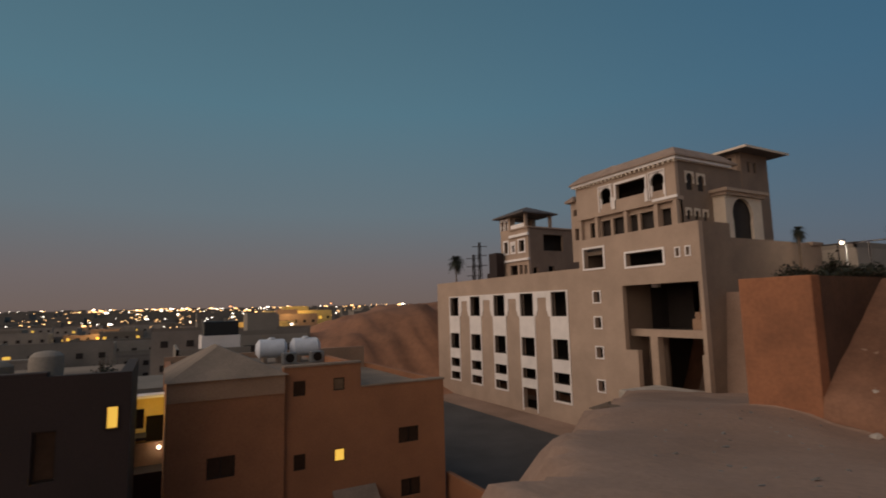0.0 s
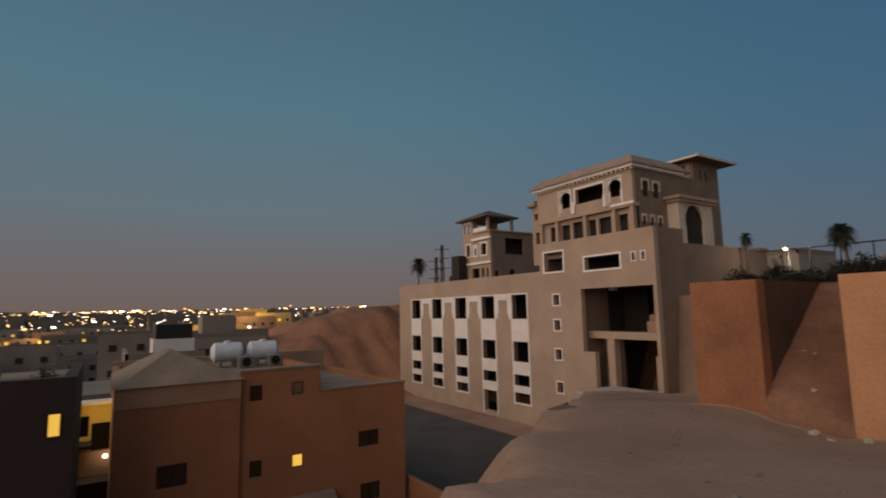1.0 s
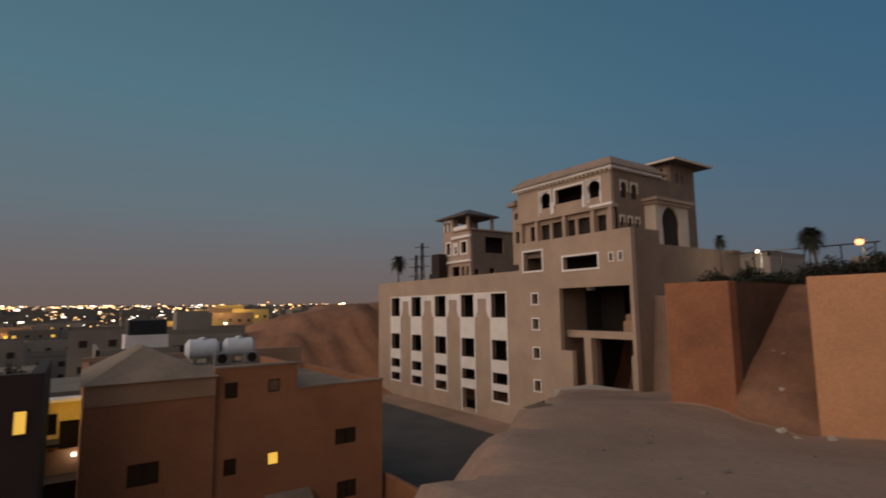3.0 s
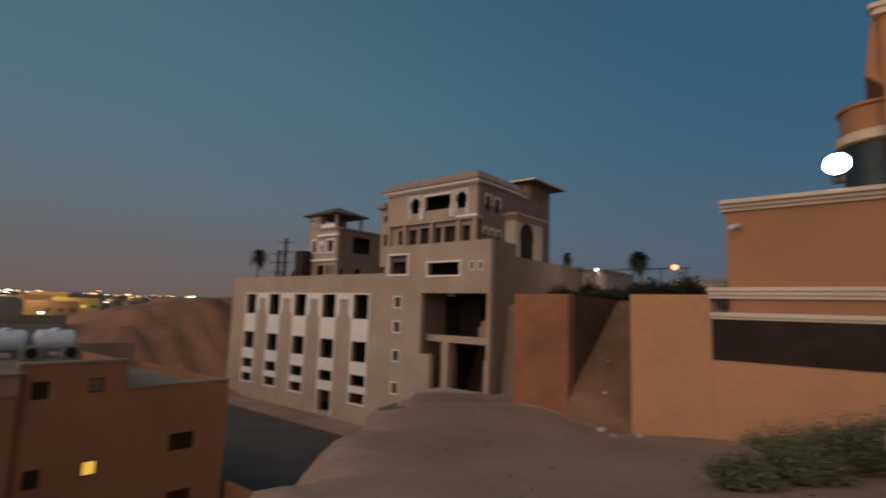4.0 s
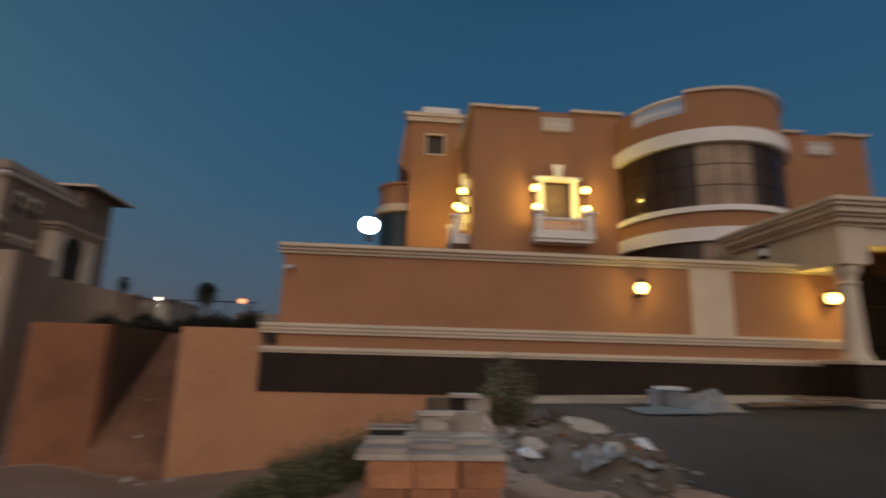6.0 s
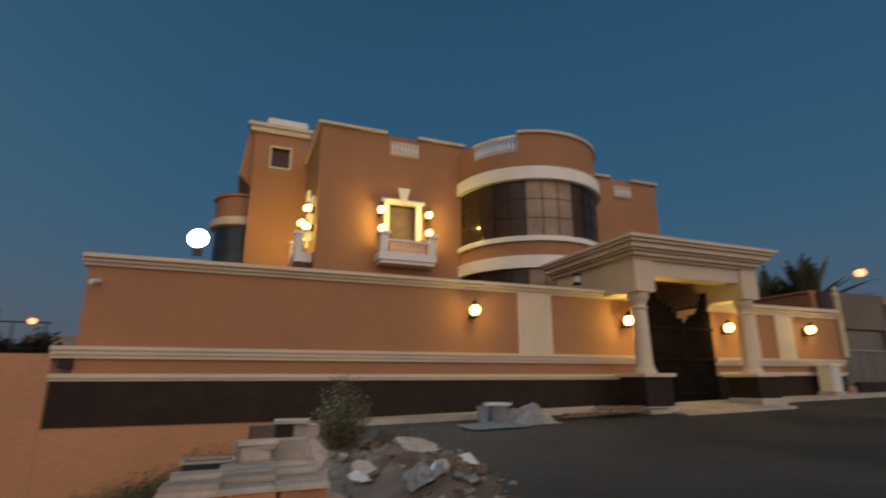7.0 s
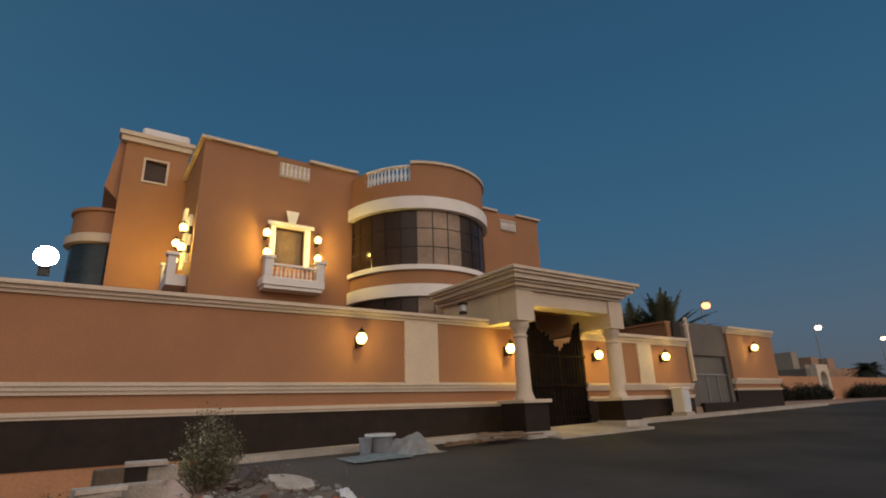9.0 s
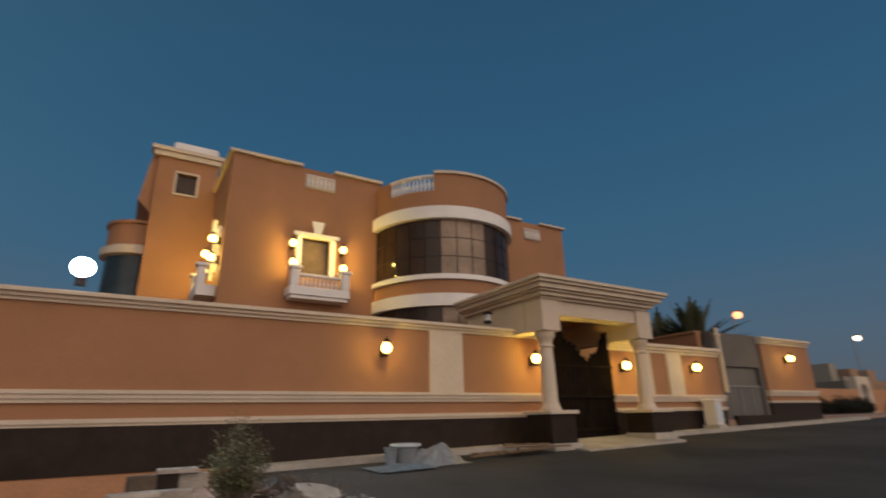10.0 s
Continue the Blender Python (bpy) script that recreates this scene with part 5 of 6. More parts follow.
part("hip_roof", Geo().add([(U + 0.45, 0.1, -1.3), (U + 0.45, 5.2, -1.3), (-33, 5.2, -1.3), (-33, 0.1, -1.3), (U - 2.4, 2.4, 0.02), (-30.6, 2.4, 0.02)],
                           [(0, 1, 4), (1, 2, 5, 4), (2, 3, 5), (3, 0, 4, 5), (3, 2, 1, 0)]), GREYROOF, ap, "low hipped roof")
for h in hl:
    pane_of(ap, *h, U + 0.25, GLASS)
for i, h in enumerate(hm):
    pane_of(ap, *h, U, LITROOM if i == 3 else (BLIND if i == 1 else GLASS), False)
for h in hr:
    pane_of(ap, *h, U, GLASS)
part("floor_core", Geo().box(-37, U - 1.5, 0.5, 13, STREET, -3), VOID, ap)
part("canopy", Geo().add([(U + 0.002, 7.4, -7.0), (U + 1.4, 7.4, -8.1), (U + 1.4, 9.6, -8.1), (U + 0.002, 9.6, -7.0), (U + 0.002, 7.4, -7.15), (U + 1.4, 7.4, -8.25), (U + 1.4, 9.6, -8.25), (U + 0.002, 9.6, -7.15)],
                         [(0, 1, 2, 3), (7, 6, 5, 4), (0, 4, 5, 1), (1, 5, 6, 2), (2, 6, 7, 3), (3, 7, 4, 0)]), GREYROOF, ap)
solo("yard_wall", Geo().box(-26.5, -20.5, 13.9, 14.2, STREET, -7.3, 0.03), BROWN, "low brown yard wall beside the apartment house", "wall", kind="structure")
solo("yard_wall", Geo().box(-20.8, -20.5, 14.202, 20, STREET, -7.4, 0.03), TAN, "low tan yard wall along the street", "wall", kind="structure")

# rooftop tanks
for y, x in ((5.75, -33.0), (7.75, -33.0)):
    t = thing("water_tank", (x, y, -1.4), "white fibreglass water tank lying on the roof", "water tank", "rooftop tanks")
    part("body", Geo().tube((x - 0.05, y - 0.7, -0.55), (x + 0.05, y + 0.7, -0.55), 0.55, 0.55, 20).tube((x + 0.05, y + 0.7, -0.55), (x + 0.06, y + 0.88, -0.55), 0.55, 0.3, 20).tube((x - 0.05, y - 0.7, -0.55), (x - 0.06, y - 0.88, -0.55), 0.55, 0.3, 20), TANK, t, smooth=True)
    part("hatch", Geo().lathe(x, y, [(0.22, -0.03), (0.22, 0.06), (0.1, 0.1)], 12), TANK, t)
    for e in (-0.6, 0.6):
        part("cradle", Geo().box(x - 0.5, x + 0.5, y + e * 0.7 - 0.1, y + e * 0.7 + 0.1, -1.4, -1.0), GREYROOF, t)
for y in (6.5, 8.1):
    t = thing("air_conditioner", (-31.6, y, -1.4), "rooftop air-conditioner outdoor unit", "air conditioner", "rooftop units")
    part("case", Geo().box(-31.9, -31.4, y - 0.4, y + 0.4, -1.38, -0.75, 0.03), STEEL, t)
    part("fan_grille", Geo().tube((-31.399, y, -1.05), (-31.37, y, -1.05), 0.26, 0.26, 14), IRON, t)
for x, y, z1 in ((-30.5, 10.2, -1.9), (-29.0, 9.4, -2.0)):
    solo("roof_vent", Geo().box(x - 0.2, x + 0.2, y - 0.2, y + 0.2, -2.55, z1, 0.03), GREYROOF, "small rendered vent stack on the roof", "vent")


def house(at, size, mat, label, group, floors=2, lit=0.0, roofbox=True, turn=0.0, name="town_house"):
    """A flat-roofed house: body, parapet, rows of windows on the sides that face the shelf."""
    x, y, z = at
    sx, sy, sz = size
    t = thing(name, at, label, "house", group)
    part("wall", Geo().box(x - sx / 2, x + sx / 2, y - sy / 2, y + sy / 2, z - 3, z + sz), mat, t)
    part("parapet", Geo().wall(x - sx / 2, x + sx / 2, z + sz, z + sz + 0.5, y - sy / 2, y - sy / 2 + 0.2, []).wall(y - sy / 2, y + sy / 2, z + sz, z + sz + 0.5, x + sx / 2 - 0.2, x + sx / 2, [], "x"), mat, t)
    if roofbox:
        part("stair_head", Geo().box(x - sx * 0.3, x, y - sy * 0.2, y + sy * 0.2, z + sz, z + sz + 2.3), mat, t)
    n = max(2, int(sy / 3.2))
    for f in range(floors):
        for i in range(n):
            wy = y - sy / 2 + sy * (i + 0.5) / n
            wz = z + sz * (f + 0.45) / floors
            on = random.random() < lit
            part("window", Geo().box(x + sx / 2 + 0.003, x + sx / 2 + 0.06, wy - 0.55, wy + 0.55, wz - 0.5, wz + 0.55), LITROOM if on else VOID, t)
    return t


# the dark house at the edge of view and what shows between the two
dh = thing("dark_house", (-20, -6, STREET), "dark maroon rendered house in shade with arched windows", "building")
part("wall", Geo().wall(-16, -0.92, STREET, -0.25, -21.4, -21.0, [(-3.5, -2.88, -3.45, -1.9), (-5.0, -4.28, -3.45, -1.9), (-1.58, -1.28, -2.05, -1.35)], "x"), SHADED_MAROON, dh)
part("corner", Geo().box(-27, -21.402, -1.27, -0.92, STREET, -0.25), SHADED_MAROON, dh)
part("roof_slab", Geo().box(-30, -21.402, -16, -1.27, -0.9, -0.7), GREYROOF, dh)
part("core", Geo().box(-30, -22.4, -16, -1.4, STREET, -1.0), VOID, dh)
part("parapet", Geo().box(-21.5, -21.0, -16, -3.2, -0.248, -0.12, 0.03), SHADED_MAROON, dh)
w = part("window", Geo().surround(-1.58, -1.28, -2.05, -1.35, 0.04, -21.05, -20.97, "x"), IRON, dh)
part("pane", Geo().box(-21.2, -21.18, -1.58, -1.28, -2.05, -1.35), LITROOM, w, "lit yellow pane")
for y in (-3.5, -5.0):
    w = part("window", Geo().surround(y + 0.06, y + 0.58, -3.39, -1.96, 0.06, -21.2, -21.1, "x"), IRON, dh)
    part("pane", Geo().box(-21.18, -21.16, y + 0.05, y + 0.6, -3.4, -1.95), GLASS, w)
solo("water_tank", Geo().lathe(-26, -4.0, [(0.55, -0.7), (0.58, -0.4), (0.55, 0.1), (0.4, 0.25), (0.15, 0.3)], 18), BEIGE, "pale upright water tank on the dark roof", "water tank", smooth=True)
solo("water_tank", Geo().lathe(-26, -5.6, [(0.6, -0.7), (0.62, -0.5), (0.6, -0.2), (0.4, -0.05), (0.15, 0.0)], 18), BEIGE, "pale upright water tank on the dark roof", "water tank", smooth=True)
shrub((-22.5, -1.8, -0.7), (0.4, 0.4, 0.9), 80, DARKLEAF, "dark potted shrub on the roof", "roof_shrub")
lh = thing("lit_house", (-36, -1, STREET), "small house with lamplit yellow put into its wall colour", "house")
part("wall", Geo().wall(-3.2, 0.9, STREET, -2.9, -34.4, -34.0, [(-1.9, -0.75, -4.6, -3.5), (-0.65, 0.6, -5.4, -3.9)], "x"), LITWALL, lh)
part("eave", Geo().box(-34.6, -33.6, -3.2, 0.9, -2.898, -2.75), TRIM, lh)
part("core", Geo().box(-38, -35, -3.2, 0.9, STREET, -3.0), VOID, lh)
part("awning", Geo().box(-33.98, -32.6, -2.3, -0.6, -4.9, -4.75), VOID, lh)
# unseen light added to brighten the yellow wall; no fixture stands here
point((-32.7, -0.2, -3.5), AMBER, 26, 0.1)
part("low_wall", Geo().box(-33.4, -33.1, -3.2, 0.9, -6.3, -5.15), TAN, lh, "pale lower wall")
part("yard_roof", Geo().box(-33.4, -31.6, -3.2, 0.9, STREET, -6.302), SHADED_MAROON, lh, "dark lean-to below the pale wall")
wl2 = thing("wall_lamp", (-33.0, 0.02, -5.4), "small white lamp on the pale lower wall", "lamp")
part("globe", Geo().lathe(-32.95, 0.02, [(0.03, -5.52), (0.1, -5.45), (0.1, -5.36), (0.03, -5.3)], 10), LEDWHITE, wl2, "glowing globe", smooth=True)
part("bracket", Geo().box(-33.098, -32.98, -0.01, 0.05, -5.6, -5.53), IRON, wl2)
point((-32.7, 0.02, -5.4), (1.0, 0.85, 0.6), 5, 0.08)

# houses of the lower town
house((-60, -6, STREET), (16, 22, 4.2), BEIGE, "long beige flat-roofed house with few windows", "houses of the lower town", 2, roofbox=False)
wt = house((-46, 3.4, STREET), (8, 5.0, 7.9), BEIGE, "pale house with a black tank on its roof", "houses of the lower town", 3, roofbox=False)
bt = thing("roof_tank", (-44, 3.6, -0.8), "black rectangular rooftop tank on a white parapet", "water tank")
part("body", Geo().box(-46, -43.4, 2.75, 5.2, -0.05, 1.0, 0.05), BLACKTANK, bt)
part("base", Geo().box(-46.2, -43.2, 2.6, 5.3, -1.42, -0.052), WHITE, bt)
house((-62, 10.0, STREET), (9, 8, 8.6), BEIGE, "pale house with dark windows behind the tanks", "houses of the lower town", 3)
house((-85, 14, -10), (10, 12, 9.0), BEIGE, "beige house below the hill", "houses of the lower town", 2, 0.1)
town = random.Random(11)
for k in range(60):
    r = town.uniform(95, 420)
    a = radians(town.uniform(-108, -74))
    x, y = r * math.sin(a), r * math.cos(a)
    if y > 26 and r < 190:
        continue
    z = level(x, y)
    house((x, y, z), (town.uniform(8, 16), town.uniform(9, 20), min(town.uniform(4, 9.5), 0.4 - z - 0.012 * r)), BEIGE, "flat-roofed town house at dusk", "houses of the lower town", 2, 0.1, False)
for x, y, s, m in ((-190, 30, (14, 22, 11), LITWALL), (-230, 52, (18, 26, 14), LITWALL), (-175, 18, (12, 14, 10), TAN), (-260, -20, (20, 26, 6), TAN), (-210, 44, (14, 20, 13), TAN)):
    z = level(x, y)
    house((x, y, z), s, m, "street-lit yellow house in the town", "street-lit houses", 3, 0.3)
    # added light without a lamp post, gives each house its street-lit look
    point((x + s[0] / 2 + 5, y - 2, z + s[2] + 3), (1.0, 0.7, 0.3), 2200, 0.5)

g, gl, gw = Geo(), Geo(), Geo()
for k in range(900):
    r = 420 * (2400 / 420) ** rand(0, 1)
    a = radians(rand(-122, -60))
    x, y = r * math.sin(a), r * math.cos(a)
    z = level(x, y)
    s = rand(5, 12)
    g.box(x - s, x + s, y - s * rand(0.7, 1.5), y + s, z - 3, z + rand(4, 13))
solo("far_town", g, BEIGE, "low roofs of the far town", "town", kind="stuff")
for k in range(900):
    r = 240 * (2400 / 240) ** (rand(0, 1) ** 0.7)
    a = radians(rand(-122, -62))
    if random.random() < 0.45:
        a = radians(random.gauss(-88, 7))
    x, y = r * math.sin(a), r * math.cos(a)
    if y > 60 and r < 400:
        continue
    z = level(x, y) + rand(6, 11)
    q = r * (rand(0.0003, 0.00075) if random.random() < 0.86 else rand(0.0009, 0.0016))
    (gl if random.random() < 0.62 else gw).box(x - q, x + q, y - q * 1.6, y + q * 1.6, z, z + q * 1.3)
solo("city_lights", gl, CITYGLOW, "amber street lights of the far town", "lights", kind="stuff")
solo("city_lights", gw, CITYWHITE, "white street lights of the far town", "lights", kind="stuff")

# ---- pylons on the hill ----
for x, y, h in ((-98, 61, 5.4), (-95.5, 61, 7.8)):
    x, y = x * 1.02, y * 1.02
    z = level(x, y) - 0.3
    t = thing("power_pylon", (x, y, z), "lattice power pole with cross-arms on the hill", "pylon", "power poles")
    hh = 14.5 if h > 6 else 12.0
    hh = hh - z + 1.6
    for dx, dy in ((-0.5, -0.5), (0.5, -0.5), (0.5, 0.5), (-0.5, 0.5)):
        part("leg", Geo().tube((x + dx, y + dy, z), (x + dx * 0.35, y + dy * 0.35, z + hh), 0.11, 0.08, 5), IRON, t)
    for i in range(8):
        u = i / 8
        s0, s1 = 0.5 - 0.32 * u, 0.5 - 0.32 * (u + 0.125)
        part("brace", Geo().tube((x - s0, y - s0, z + hh * u), (x + s1, y - s1, z + hh * (u + 0.125)), 0.06, 0.06, 4), IRON, t)
    for u in (0.72, 0.84, 0.95):
        part("cross_arm", Geo().tube((x - 0.9, y - 1.4, z + hh * u), (x + 0.9, y + 1.4, z + hh * u), 0.08, 0.08, 5), IRON, t)

# ---- terrace houses and far things past the villa ----
house((-24.0, 56, 2.3), (3.8, 8, 3.7), BEIGE, "low pale house on the terrace", "terrace houses", 1, roofbox=False)
house((-11, 60, 2.3), (12, 9, 2.8), BEIGE, "low pale house on the terrace", "terrace houses", 1, roofbox=False)
for i in range(5):
    x = -21.5 + i * 2.1
    t = thing("shade_post", (x, 47.5, 2.4), "thin steel post of a shade frame", "post", "shade frame posts")
    part("post", Geo().tube((x, 47.5, 2.3), (x, 47.5, 5.95), 0.05, 0.05, 6), IRON, t)
solo("shade_rail", Geo().box(-22.6, -12.8, 47.42, 47.58, 5.952, 6.05), IRON, "dark top rail of a shade frame", "rail")

aw = thing("far_wall", (60, 22, 1.5), "low pink boundary wall along the far road", "wall", kind="structure")
part("wall", Geo().box(41, 55.2, 21.0, 21.3, 1.0, 3.35), ORANGE, aw)
part("wall", Geo().box(57.7, 110, 21.0, 21.3, 1.0, 3.35), ORANGE, aw)
part("arch_gate", arch_panel(Geo(), 55.2, 57.7, 1.2, 4.45, 56.45, 3.1, 1.5, 1.3, 20.9, 21.4), CREAM, aw, "white arched gateway")
for x in (45.5, 49, 51, 52.8, 60.8, 62.5, 64.5, 66.5, 69, 72, 76, 80):
    shrub((x, 20.0), (1.15, 0.8, 1.35), 420, DARKLEAF, "clipped dark hedge bush by the far wall", "hedge_bush", upright=0.1, thin=0.02, tufts=14)
house((79, 33, 1.5), (6, 6, 3.6), BEIGE, "pale house beyond the road", "far houses", 2)
house((90, 35, 1.5), (8, 7, 3.4), TAN, "brownish house beyond the road", "far houses", 2)
house((103, 38, 1.5), (9, 9, 3.8), TAN, "tan house beyond the road", "far houses", 2)
for x, y in ((86, 27), (90, 27.5), (108, 27)):
    palm((x, y), 3.6, 2.6, 44, "dark palm beyond the far road", leaf=DARKLEAF, ball=True)

# ---- building rubbish by the viewpoint ----
ST = thing("block_stack", (0.3, 4.75, 0.0), "untidy stack of clay and cement blocks on the sand", "stack of blocks")
clay, cem = Geo().box(-0.175, 0.175, -0.1, 0.1, 0, 0.2, 0.012), Geo().box(-0.15, 0.15, -0.1, 0.1, 0, 0.14, 0.012)
slab_me = mesh(Geo().box(-0.2, 0.2, -0.12, 0.12, 0, 0.04, 0.008), "slab", BLOCK)
clay_me, cem_me = mesh(clay, "brick", BRICK), mesh(cem, "block", BLOCK)


def lay(me, x, y, z, turn, tilt=0.0, parent=ST):
    ob = new("brick" if me is clay_me else "slab" if me is slab_me else "block", me)
    ob.parent = parent
    ob.matrix_basis = Matrix.Translation(-BASE[parent]) @ pose(x, y, z, tilt, 0, turn)
    return ob


base_z = 0.0
for row in range(4):
    for i in range(3):
        for j in range(3):
            lay(clay_me, -0.19 + 0.362 * i + rand(-0.015, 0.015) + (0.05 if row % 2 else 0), 4.41 + 0.21 * j + rand(-0.01, 0.01), base_z + 0.203 * row, rand(-3, 3))
z = base_z + 0.812
for i in range(3):
    for j in range(3):
        lay(slab_me, -0.2 + 0.38 * i + rand(-0.02, 0.02), 4.42 + 0.24 * j, z, rand(-6, 6), rand(-1, 1))
for x, y, dz in ((-0.2, 4.44, 0.042), (0.2, 4.66, 0.042), (-0.18, 4.9, 0.042)):
    lay(slab_me, x, y, z + dz, rand(-8, 8), rand(-1, 1))
for x, y in ((0.2, 4.92), (0.55, 4.9)):
    lay(slab_me, x, y, z + 0.043, rand(-8, 8))

ST2 = thing("block_stack", (0.4, 5.9, 0.1), "stack of loose cement blocks and slabs stepping up", "stack of blocks")


def fill(x0, x1, y, top, parent):
    """Courses of cement blocks under one row, from its top down into the sand."""
    n = max(1, round((x1 - x0) / 0.31))
    z = top - 0.14
    k = 0
    while z > level((x0 + x1) / 2, y) - 0.14:
        for i in range(n):
            lay(cem_me, x0 + (x1 - x0) * (i + 0.5) / n + (0.05 if k % 2 else 0.0) + rand(-0.02, 0.02), y + rand(-0.015, 0.015), z, rand(-5, 5), 0, parent)
        z -= 0.142
        k += 1


fill(-0.02, 0.92, 5.32, 0.78, ST2)
fill(0.0, 0.93, 5.55, 0.80, ST2)
fill(0.1, 0.9, 5.85, 0.80, ST2)
fill(0.15, 0.9, 6.1, 0.76, ST2)
fill(0.25, 0.92, 6.5, 0.92, ST2)
fill(-0.45, 0.15, 6.95, 0.52, ST2)
fill(-0.45, 0.15, 7.2, 0.52, ST2)
for x, y, z, turn in ((0.2, 5.34, 0.782, 4), (0.66, 5.36, 0.782, -9), (0.18, 5.56, 0.803, -5), (0.58, 5.58, 0.803, 10), (0.28, 5.86, 0.803, 3), (0.29, 5.9, 0.948, -6), (0.3, 5.88, 0.99, 9)):
    lay(slab_me, x, y, z, turn, rand(-1, 1), ST2)
lay(cem_me, 0.29, 5.88, 0.845, 6, 0, ST2)
tall_me = mesh(Geo().box(-0.18, 0.18, -0.1, 0.1, 0, 0.25, 0.012).box(0.02, 0.12, -0.04, 0.04, 0.2501, 0.254), "block", BLOCK)
lay(tall_me, 0.65, 6.1, 0.762, -4, 0, ST2)
stub_me = mesh(Geo().box(-0.13, 0.13, -0.1, 0.1, 0, 0.2, 0.014), "block", BARK)
# near-black block added in place of the shade between two blocks
gap_shade_me = mesh(Geo().box(-0.11, 0.11, -0.1, 0.1, 0, 0.19, 0.014), "block", GRANITE)
lay(stub_me, 0.39, 6.58, 0.922, 5, 0, ST2)
lay(gap_shade_me, 0.63, 6.62, 0.942, -2, 0, ST2)
lay(cem_me, 0.87, 6.64, 0.972, 4, 0, ST2)
lay(slab_me, 0.72, 6.6, 1.133, -3, 1, ST2)
cr = thing("plastic_crate", (-0.15, 7.05, 0.52), "dark open plastic crate with a pale rim", "crate")
part("body", Geo().wall(-0.42, 0.12, 0.522, 0.7, 6.88, 6.9, []).wall(-0.42, 0.12, 0.522, 0.7, 7.2, 7.22, []).wall(6.9, 7.2, 0.522, 0.7, -0.42, -0.4, [], "x").wall(6.9, 7.2, 0.522, 0.7, 0.1, 0.12, [], "x").box(-0.4, 0.1, 6.9, 7.2, 0.524, 0.54), BLACKTANK, cr)
part("rim", Geo().wall(-0.45, 0.15, 6.85, 7.25, 0.701, 0.73, [(-0.4, 0.1, 6.9, 7.2)], "z"), KERB, cr, "pale dusty rim")


def stone(g, x, y, z, s):
    """A broken lump: the hull of a few scattered points."""
    r = pose(x, y, z + s * 0.3, rand(-25, 25), rand(-25, 25), rand(0, 180))
    sx, sy, sz = s * rand(0.8, 1.4), s * rand(0.6, 1.0), s * rand(0.3, 0.65)
    b = bmesh.new()
    for k in range(11):
        v = Vector((rand(-1, 1), rand(-1, 1), rand(-1, 1))).normalized() * rand(0.8, 1.1)
        b.verts.new(r @ Vector((v.x * sx, v.y * sy, v.z * sz)))
    hull = bmesh.ops.convex_hull(b, input=b.verts)
    bmesh.ops.delete(b, geom=[e for e in hull["geom_interior"] if isinstance(e, bmesh.types.BMVert)], context="VERTS")
    b.verts.index_update()
    g.add([tuple(v.co) for v in b.verts], [tuple(v.index for v in f.verts) for f in b.faces])
    b.free()


# heap of earth with lumps of broken concrete, plastic sheets and dry brush
hp = thing("rubble_heap", (2.4, 7.2, 0.3), "heap of dark earth, broken concrete lumps and dry brush", "rubble")
g = Geo()
n = 26
hv, hf = [], []


def mound(x, y):
    """Height of the loose earth over the ground."""
    u, v = (x - 2.4) / 1.15, (y - 7.6) / 2.3
    return max(0.0, 1 - u * u - v * v) ** 0.7 * 0.2 * (1 + 1.1 * noise.noise((x * 2.6, y * 2.6, 3)) + 0.5 * noise.noise((x * 7, y * 7, 5)))


for j in range(2 * n + 1):
    for i in range(n + 1):
        x, y = 2.4 + (i / n * 2 - 1) * 1.15, 7.6 + (j / n - 1) * 2.3
        hv.append((x, y, level(x, y) - 0.03 + mound(x, y)))
hf = [(j * (n + 1) + i, j * (n + 1) + i + 1, (j + 1) * (n + 1) + i + 1, (j + 1) * (n + 1) + i) for j in range(2 * n) for i in range(n)]
part("earth", g.add(hv, hf), DARKSOIL, hp, smooth=True)
hf = hf[:n * n]
for k in range(290):
    a, q = rand(0, 6.28), math.sqrt(rand(0, 1))
    x, y = 2.45 + 1.2 * q * math.cos(a), 7.3 + 2.1 * q * math.sin(a)
    s = rand(0.02, 0.065) if k > 26 else rand(0.07, 0.13)
    g = Geo()
    stone(g, x, y, level(x, y) - 0.02 + mound(x, y), s)
    part("lump", g, (RUBBLE, DARKSOIL, DARKSOIL, RUBBLE, BRICKISH, DARKSOIL)[k % 6], hp)
br = Geo()
for k in range(150):
    x, y = 2.7 + random.gauss(0, 0.5), 9.0 + random.gauss(0, 0.35)
    z = level(x, y) + mound(x, y)
    br.tube((x, y, z), (x + rand(-0.35, 0.35), y + rand(-0.2, 0.2), z + rand(0.03, 0.3)), 0.008, 0.003, 4)
tagged(part("dry_brush", br, BARK, hp), "tangle of dry brown twigs on the rubble", kind="stuff")
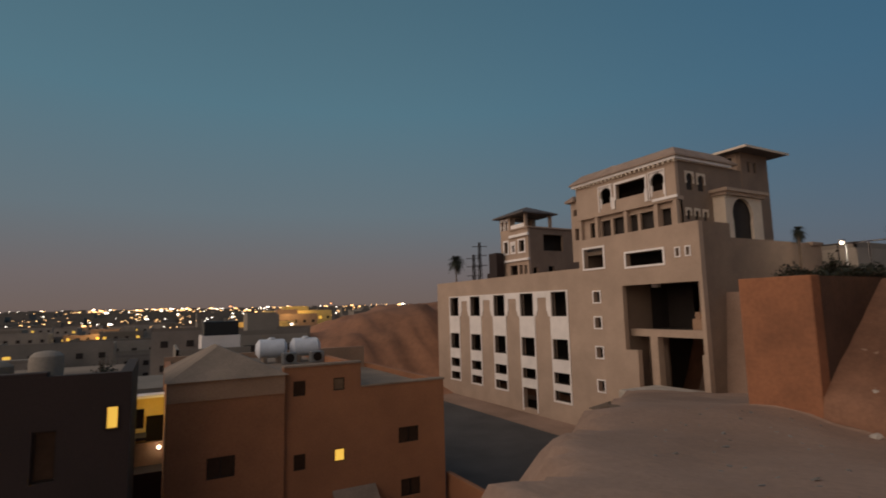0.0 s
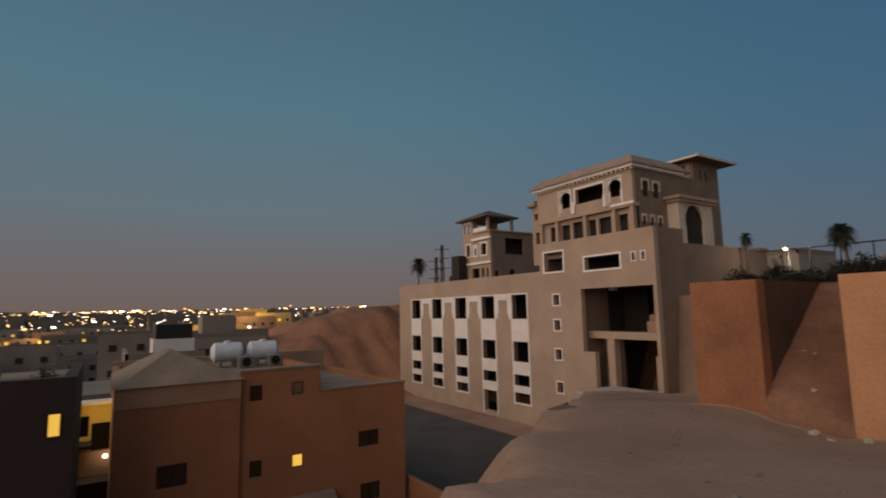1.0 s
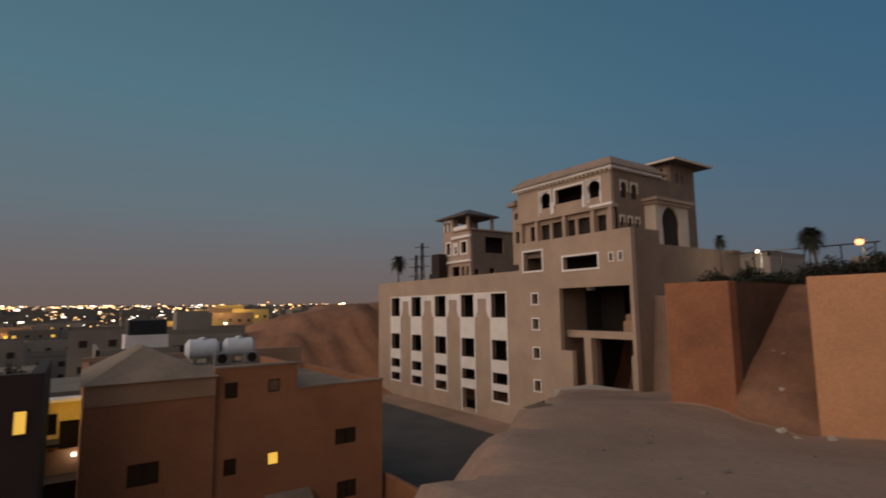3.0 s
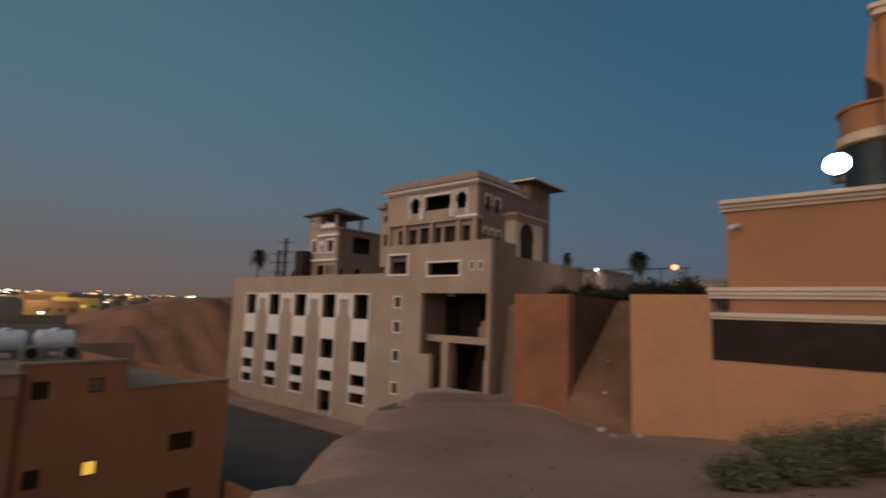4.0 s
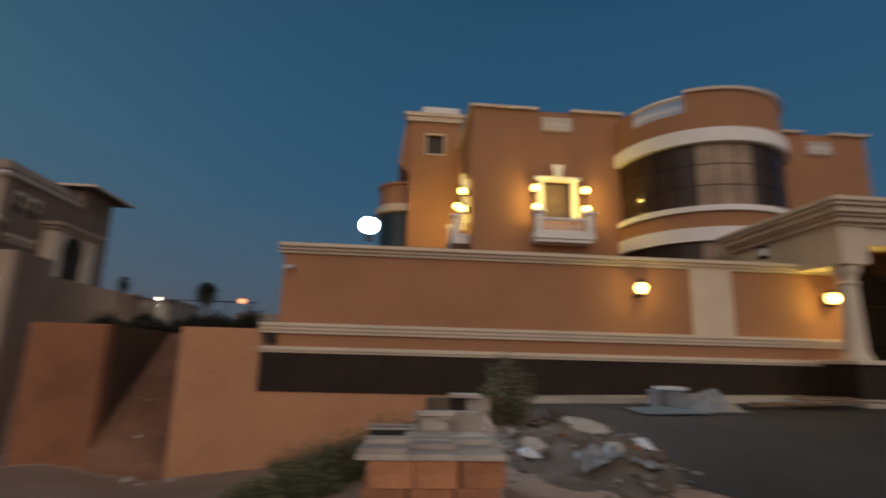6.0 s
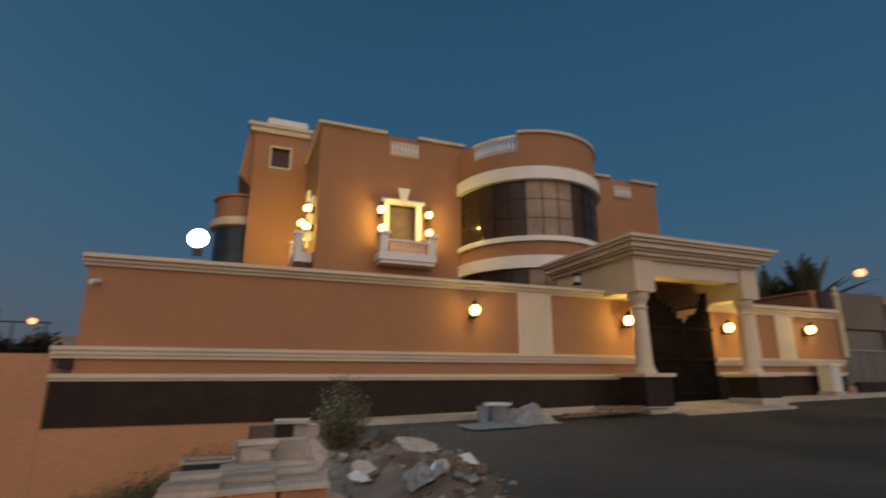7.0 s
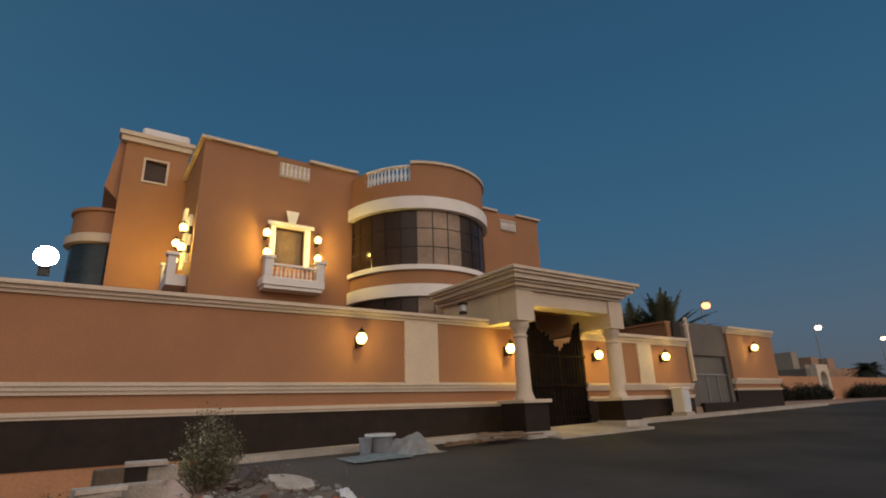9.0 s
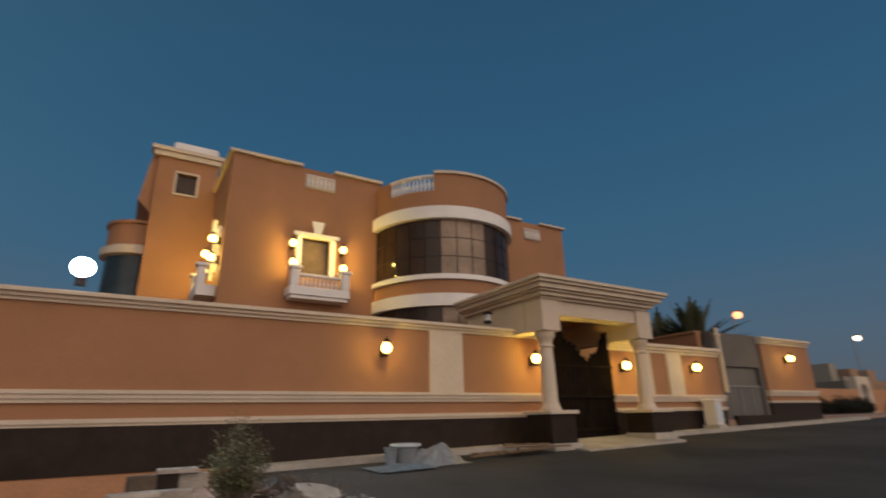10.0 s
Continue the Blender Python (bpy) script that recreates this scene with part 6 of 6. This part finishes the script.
for x, y, w, d, turn, tx, ty, name, mat, label in ((2.75, 8.0, 0.38, 0.26, 20, 24, 6, "concrete_slab", BLOCK, "broken pale concrete slab tipped on the rubble"),
                                                   (1.75, 7.3, 0.2, 0.12, -30, 35, 10, "concrete_slab", BLOCK, "small broken concrete slab tipped on the rubble"),
                                                   (2.6, 6.6, 0.15, 0.1, 40, 18, -14, "concrete_slab", BLOCK, "small broken concrete slab tipped on the rubble")):
    m = pose(x, y, level(x, y) + mound(x, y) + 0.09, tx, ty, turn)
    rim = [(w * math.cos(e) * rand(0.8, 1.15), d * math.sin(e) * rand(0.8, 1.15)) for e in (0.2, 0.7, 1.5, 2.3, 2.9, 3.7, 4.3, 5.1, 5.7)]
    g = Geo().prism(rim, -0.035, 0.035, "z")
    g.v = [tuple(m @ Vector(v)) for v in g.v]
    solo(name, g, mat, label, "concrete slab", "broken slabs")
for x, y, w, d, h, mat, label in ((2.25, 6.25, 0.24, 0.16, 0.1, SHEET, "crumpled pale plastic sheet caught on the rubble"), (3.2, 7.0, 0.13, 0.1, 0.08, TANK, "crumpled pale blue plastic bag on the rubble"),
                                  (1.65, 7.0, 0.13, 0.1, 0.08, TANK, "crumpled white plastic bag on the rubble"), (2.75, 6.1, 0.16, 0.1, 0.05, SHEET, "crumpled pale plastic sheet caught on the rubble")):
    hv = []
    for j in range(n + 1):
        for i in range(n + 1):
            u, v = i / n * 2 - 1, j / n * 2 - 1
            px, py = x + w * u * (1 + 0.2 * noise.noise((v * 2, x, 1))), y + d * v * (1 + 0.2 * noise.noise((u * 2, y, 1)))
            hv.append((px, py, level(px, py) + mound(px, py) + 0.02 + h * max(0, 1 - u * u - v * v) ** 0.6 * (0.7 + 1.0 * abs(noise.noise((px * 9, py * 9, 7)))) + 0.02 * noise.noise((px * 25, py * 25, 3))))
    solo("plastic_sheet", Geo().add(hv, hf), mat, label, "plastic sheet", "plastic litter", smooth=True)
g = Geo()
for k in range(260):
    x, y = rand(-9, 4), rand(4, 12.5)
    if x + 2.2 + 0.86 * y < 1.0:
        continue
    stone(g, x, y, level(x, y) - 0.01, rand(0.015, 0.06))
solo("pebbles", g, RUBBLE, "small stones strewn on the sand", "stones", kind="stuff")
for x, y, s in ((-5.87, 12.6, 0.14), (-6.17, 13.6, 0.1), (-5.67, 14.6, 0.12), (-5.57, 15.6, 0.25), (-5.37, 12.2, 0.1), (-4.67, 12.0, 0.12)):
    g = Geo()
    stone(g, x, y, level(x, y) - 0.02, s)
    solo("stone", g, KERB, "pale stone fallen down the bank", "stone", "fallen stones")
for x, y, s in ((-11.5, 10.8, 0.3), (-10.9, 10.6, 0.22), (-12.4, 12.2, 0.26), (-14, 13, 0.3)):
    g = Geo()
    stone(g, x, y, level(x, y) - 0.05, s)
    solo("stone", g, DARKSOIL, "dark boulder at the brink of the bank", "stone", "boulders")

# tub, sheet-covered heap and planks against the wall
zt = level(5.9, 11.2) + 0.02
tb = thing("mortar_tub", (5.9, 11.3, zt), "grey plastic mortar tub on the roadside", "tub")
part("tub", Geo().lathe(5.9, 11.3, [(0.24, zt), (0.3, zt + 0.42), (0.34, zt + 0.44), (0.34, zt + 0.47), (0.28, zt + 0.46), (0.22, zt + 0.06)], 18), PLASTIC, tb, smooth=True)
part("rim", Geo().lathe(5.9, 11.3, [(0.345, zt + 0.4), (0.36, zt + 0.42), (0.36, zt + 0.45), (0.345, zt + 0.46)], 18), TANK, tb, smooth=True)
for bx, by, r in ((5.48, 11.2, 0.15),):
    bk = thing("bucket", (bx, by, zt), "small grey plastic bucket standing by the tub", "bucket", "buckets")
    part("bucket", Geo().lathe(bx, by, [(r * 0.75, zt), (r, zt + 0.36), (r * 1.08, zt + 0.37), (r * 1.08, zt + 0.4), (r * 0.9, zt + 0.39), (r * 0.68, zt + 0.05)], 16), PLASTIC, bk, smooth=True)
    part("handle", Geo().tube((bx - r * 1.05, by, zt + 0.38), (bx, by - r * 1.1, zt + 0.3), 0.008, 0.008, 5).tube((bx, by - r * 1.1, zt + 0.3), (bx + r * 1.05, by, zt + 0.38), 0.008, 0.008, 5), STEEL, bk)
hp2 = thing("covered_heap", (6.7, 11.2, zt), "sand heap under a wrinkled grey plastic sheet", "heap")
hv = []
for j in range(n + 1):
    for i in range(n + 1):
        u, v = i / n * 2 - 1, j / n * 2 - 1
        x, y = 6.6 + u * 0.75, 11.2 + v * 0.55
        h = max(0, 1 - (u * u + v * v)) ** 0.8 * 0.34 * (1 + 0.5 * noise.noise((x * 4, y * 4, 9))) + 0.04 * noise.noise((x * 11, y * 11, 2))
        hv.append((x, y, level(x, y) + 0.02 + max(h, 0)))
part("sheet", Geo().add(hv, hf), SHEET, hp2, smooth=True)
hp3 = thing("puddle_sheet", (5.4, 10.6, zt), "crumpled blue-grey tarpaulin on the ground", "tarpaulin")
hv = []
for j in range(n + 1):
    for i in range(n + 1):
        u, v = i / n * 2 - 1, j / n * 2 - 1
        x, y = 5.5 + u * 0.7, 10.8 + v * 0.5
        hv.append((x, y, level(x, y) + 0.05 + 0.06 * max(0, 1 - u * u - v * v) + 0.02 * noise.noise((x * 9, y * 9, 4))))
part("tarpaulin", Geo().add(hv, hf), TARP, hp3, smooth=True)
for k in range(7):
    x, y = 8.3 + 0.3 * k + rand(-0.1, 0.1), 11.3 + rand(-0.3, 0.4)
    z = level(x, y) + 0.03
    t = thing("plank", (x, y, z), "old brown plank lying in the dirt by the wall", "plank", "planks by the wall")
    a = rand(-0.5, 0.5)
    L = rand(0.5, 0.9)
    dx, dy = L * math.cos(a), L * math.sin(a)
    px, py = -0.07 * math.sin(a), 0.07 * math.cos(a)
    c = [(x - dx + px, y - dy + py), (x - dx - px, y - dy - py), (x + dx - px, y + dy - py), (x + dx + px, y + dy + py)]
    zz = z + 0.025 * k
    part("board", Geo().add([(p, q, zz) for p, q in c] + [(p, q, zz + 0.04) for p, q in c], [(3, 2, 1, 0), (4, 5, 6, 7), (0, 1, 5, 4), (1, 2, 6, 5), (2, 3, 7, 6), (3, 0, 4, 7)]), PLANK, t)
for k in range(6):
    g = Geo()
    x, y = rand(7.9, 10.2), rand(10.9, 11.9)
    stone(g, x, y, level(x, y), rand(0.1, 0.2))
    solo("stone", g, DARKSOIL, "clod of brown earth among the planks", "stone", "clods by the wall")
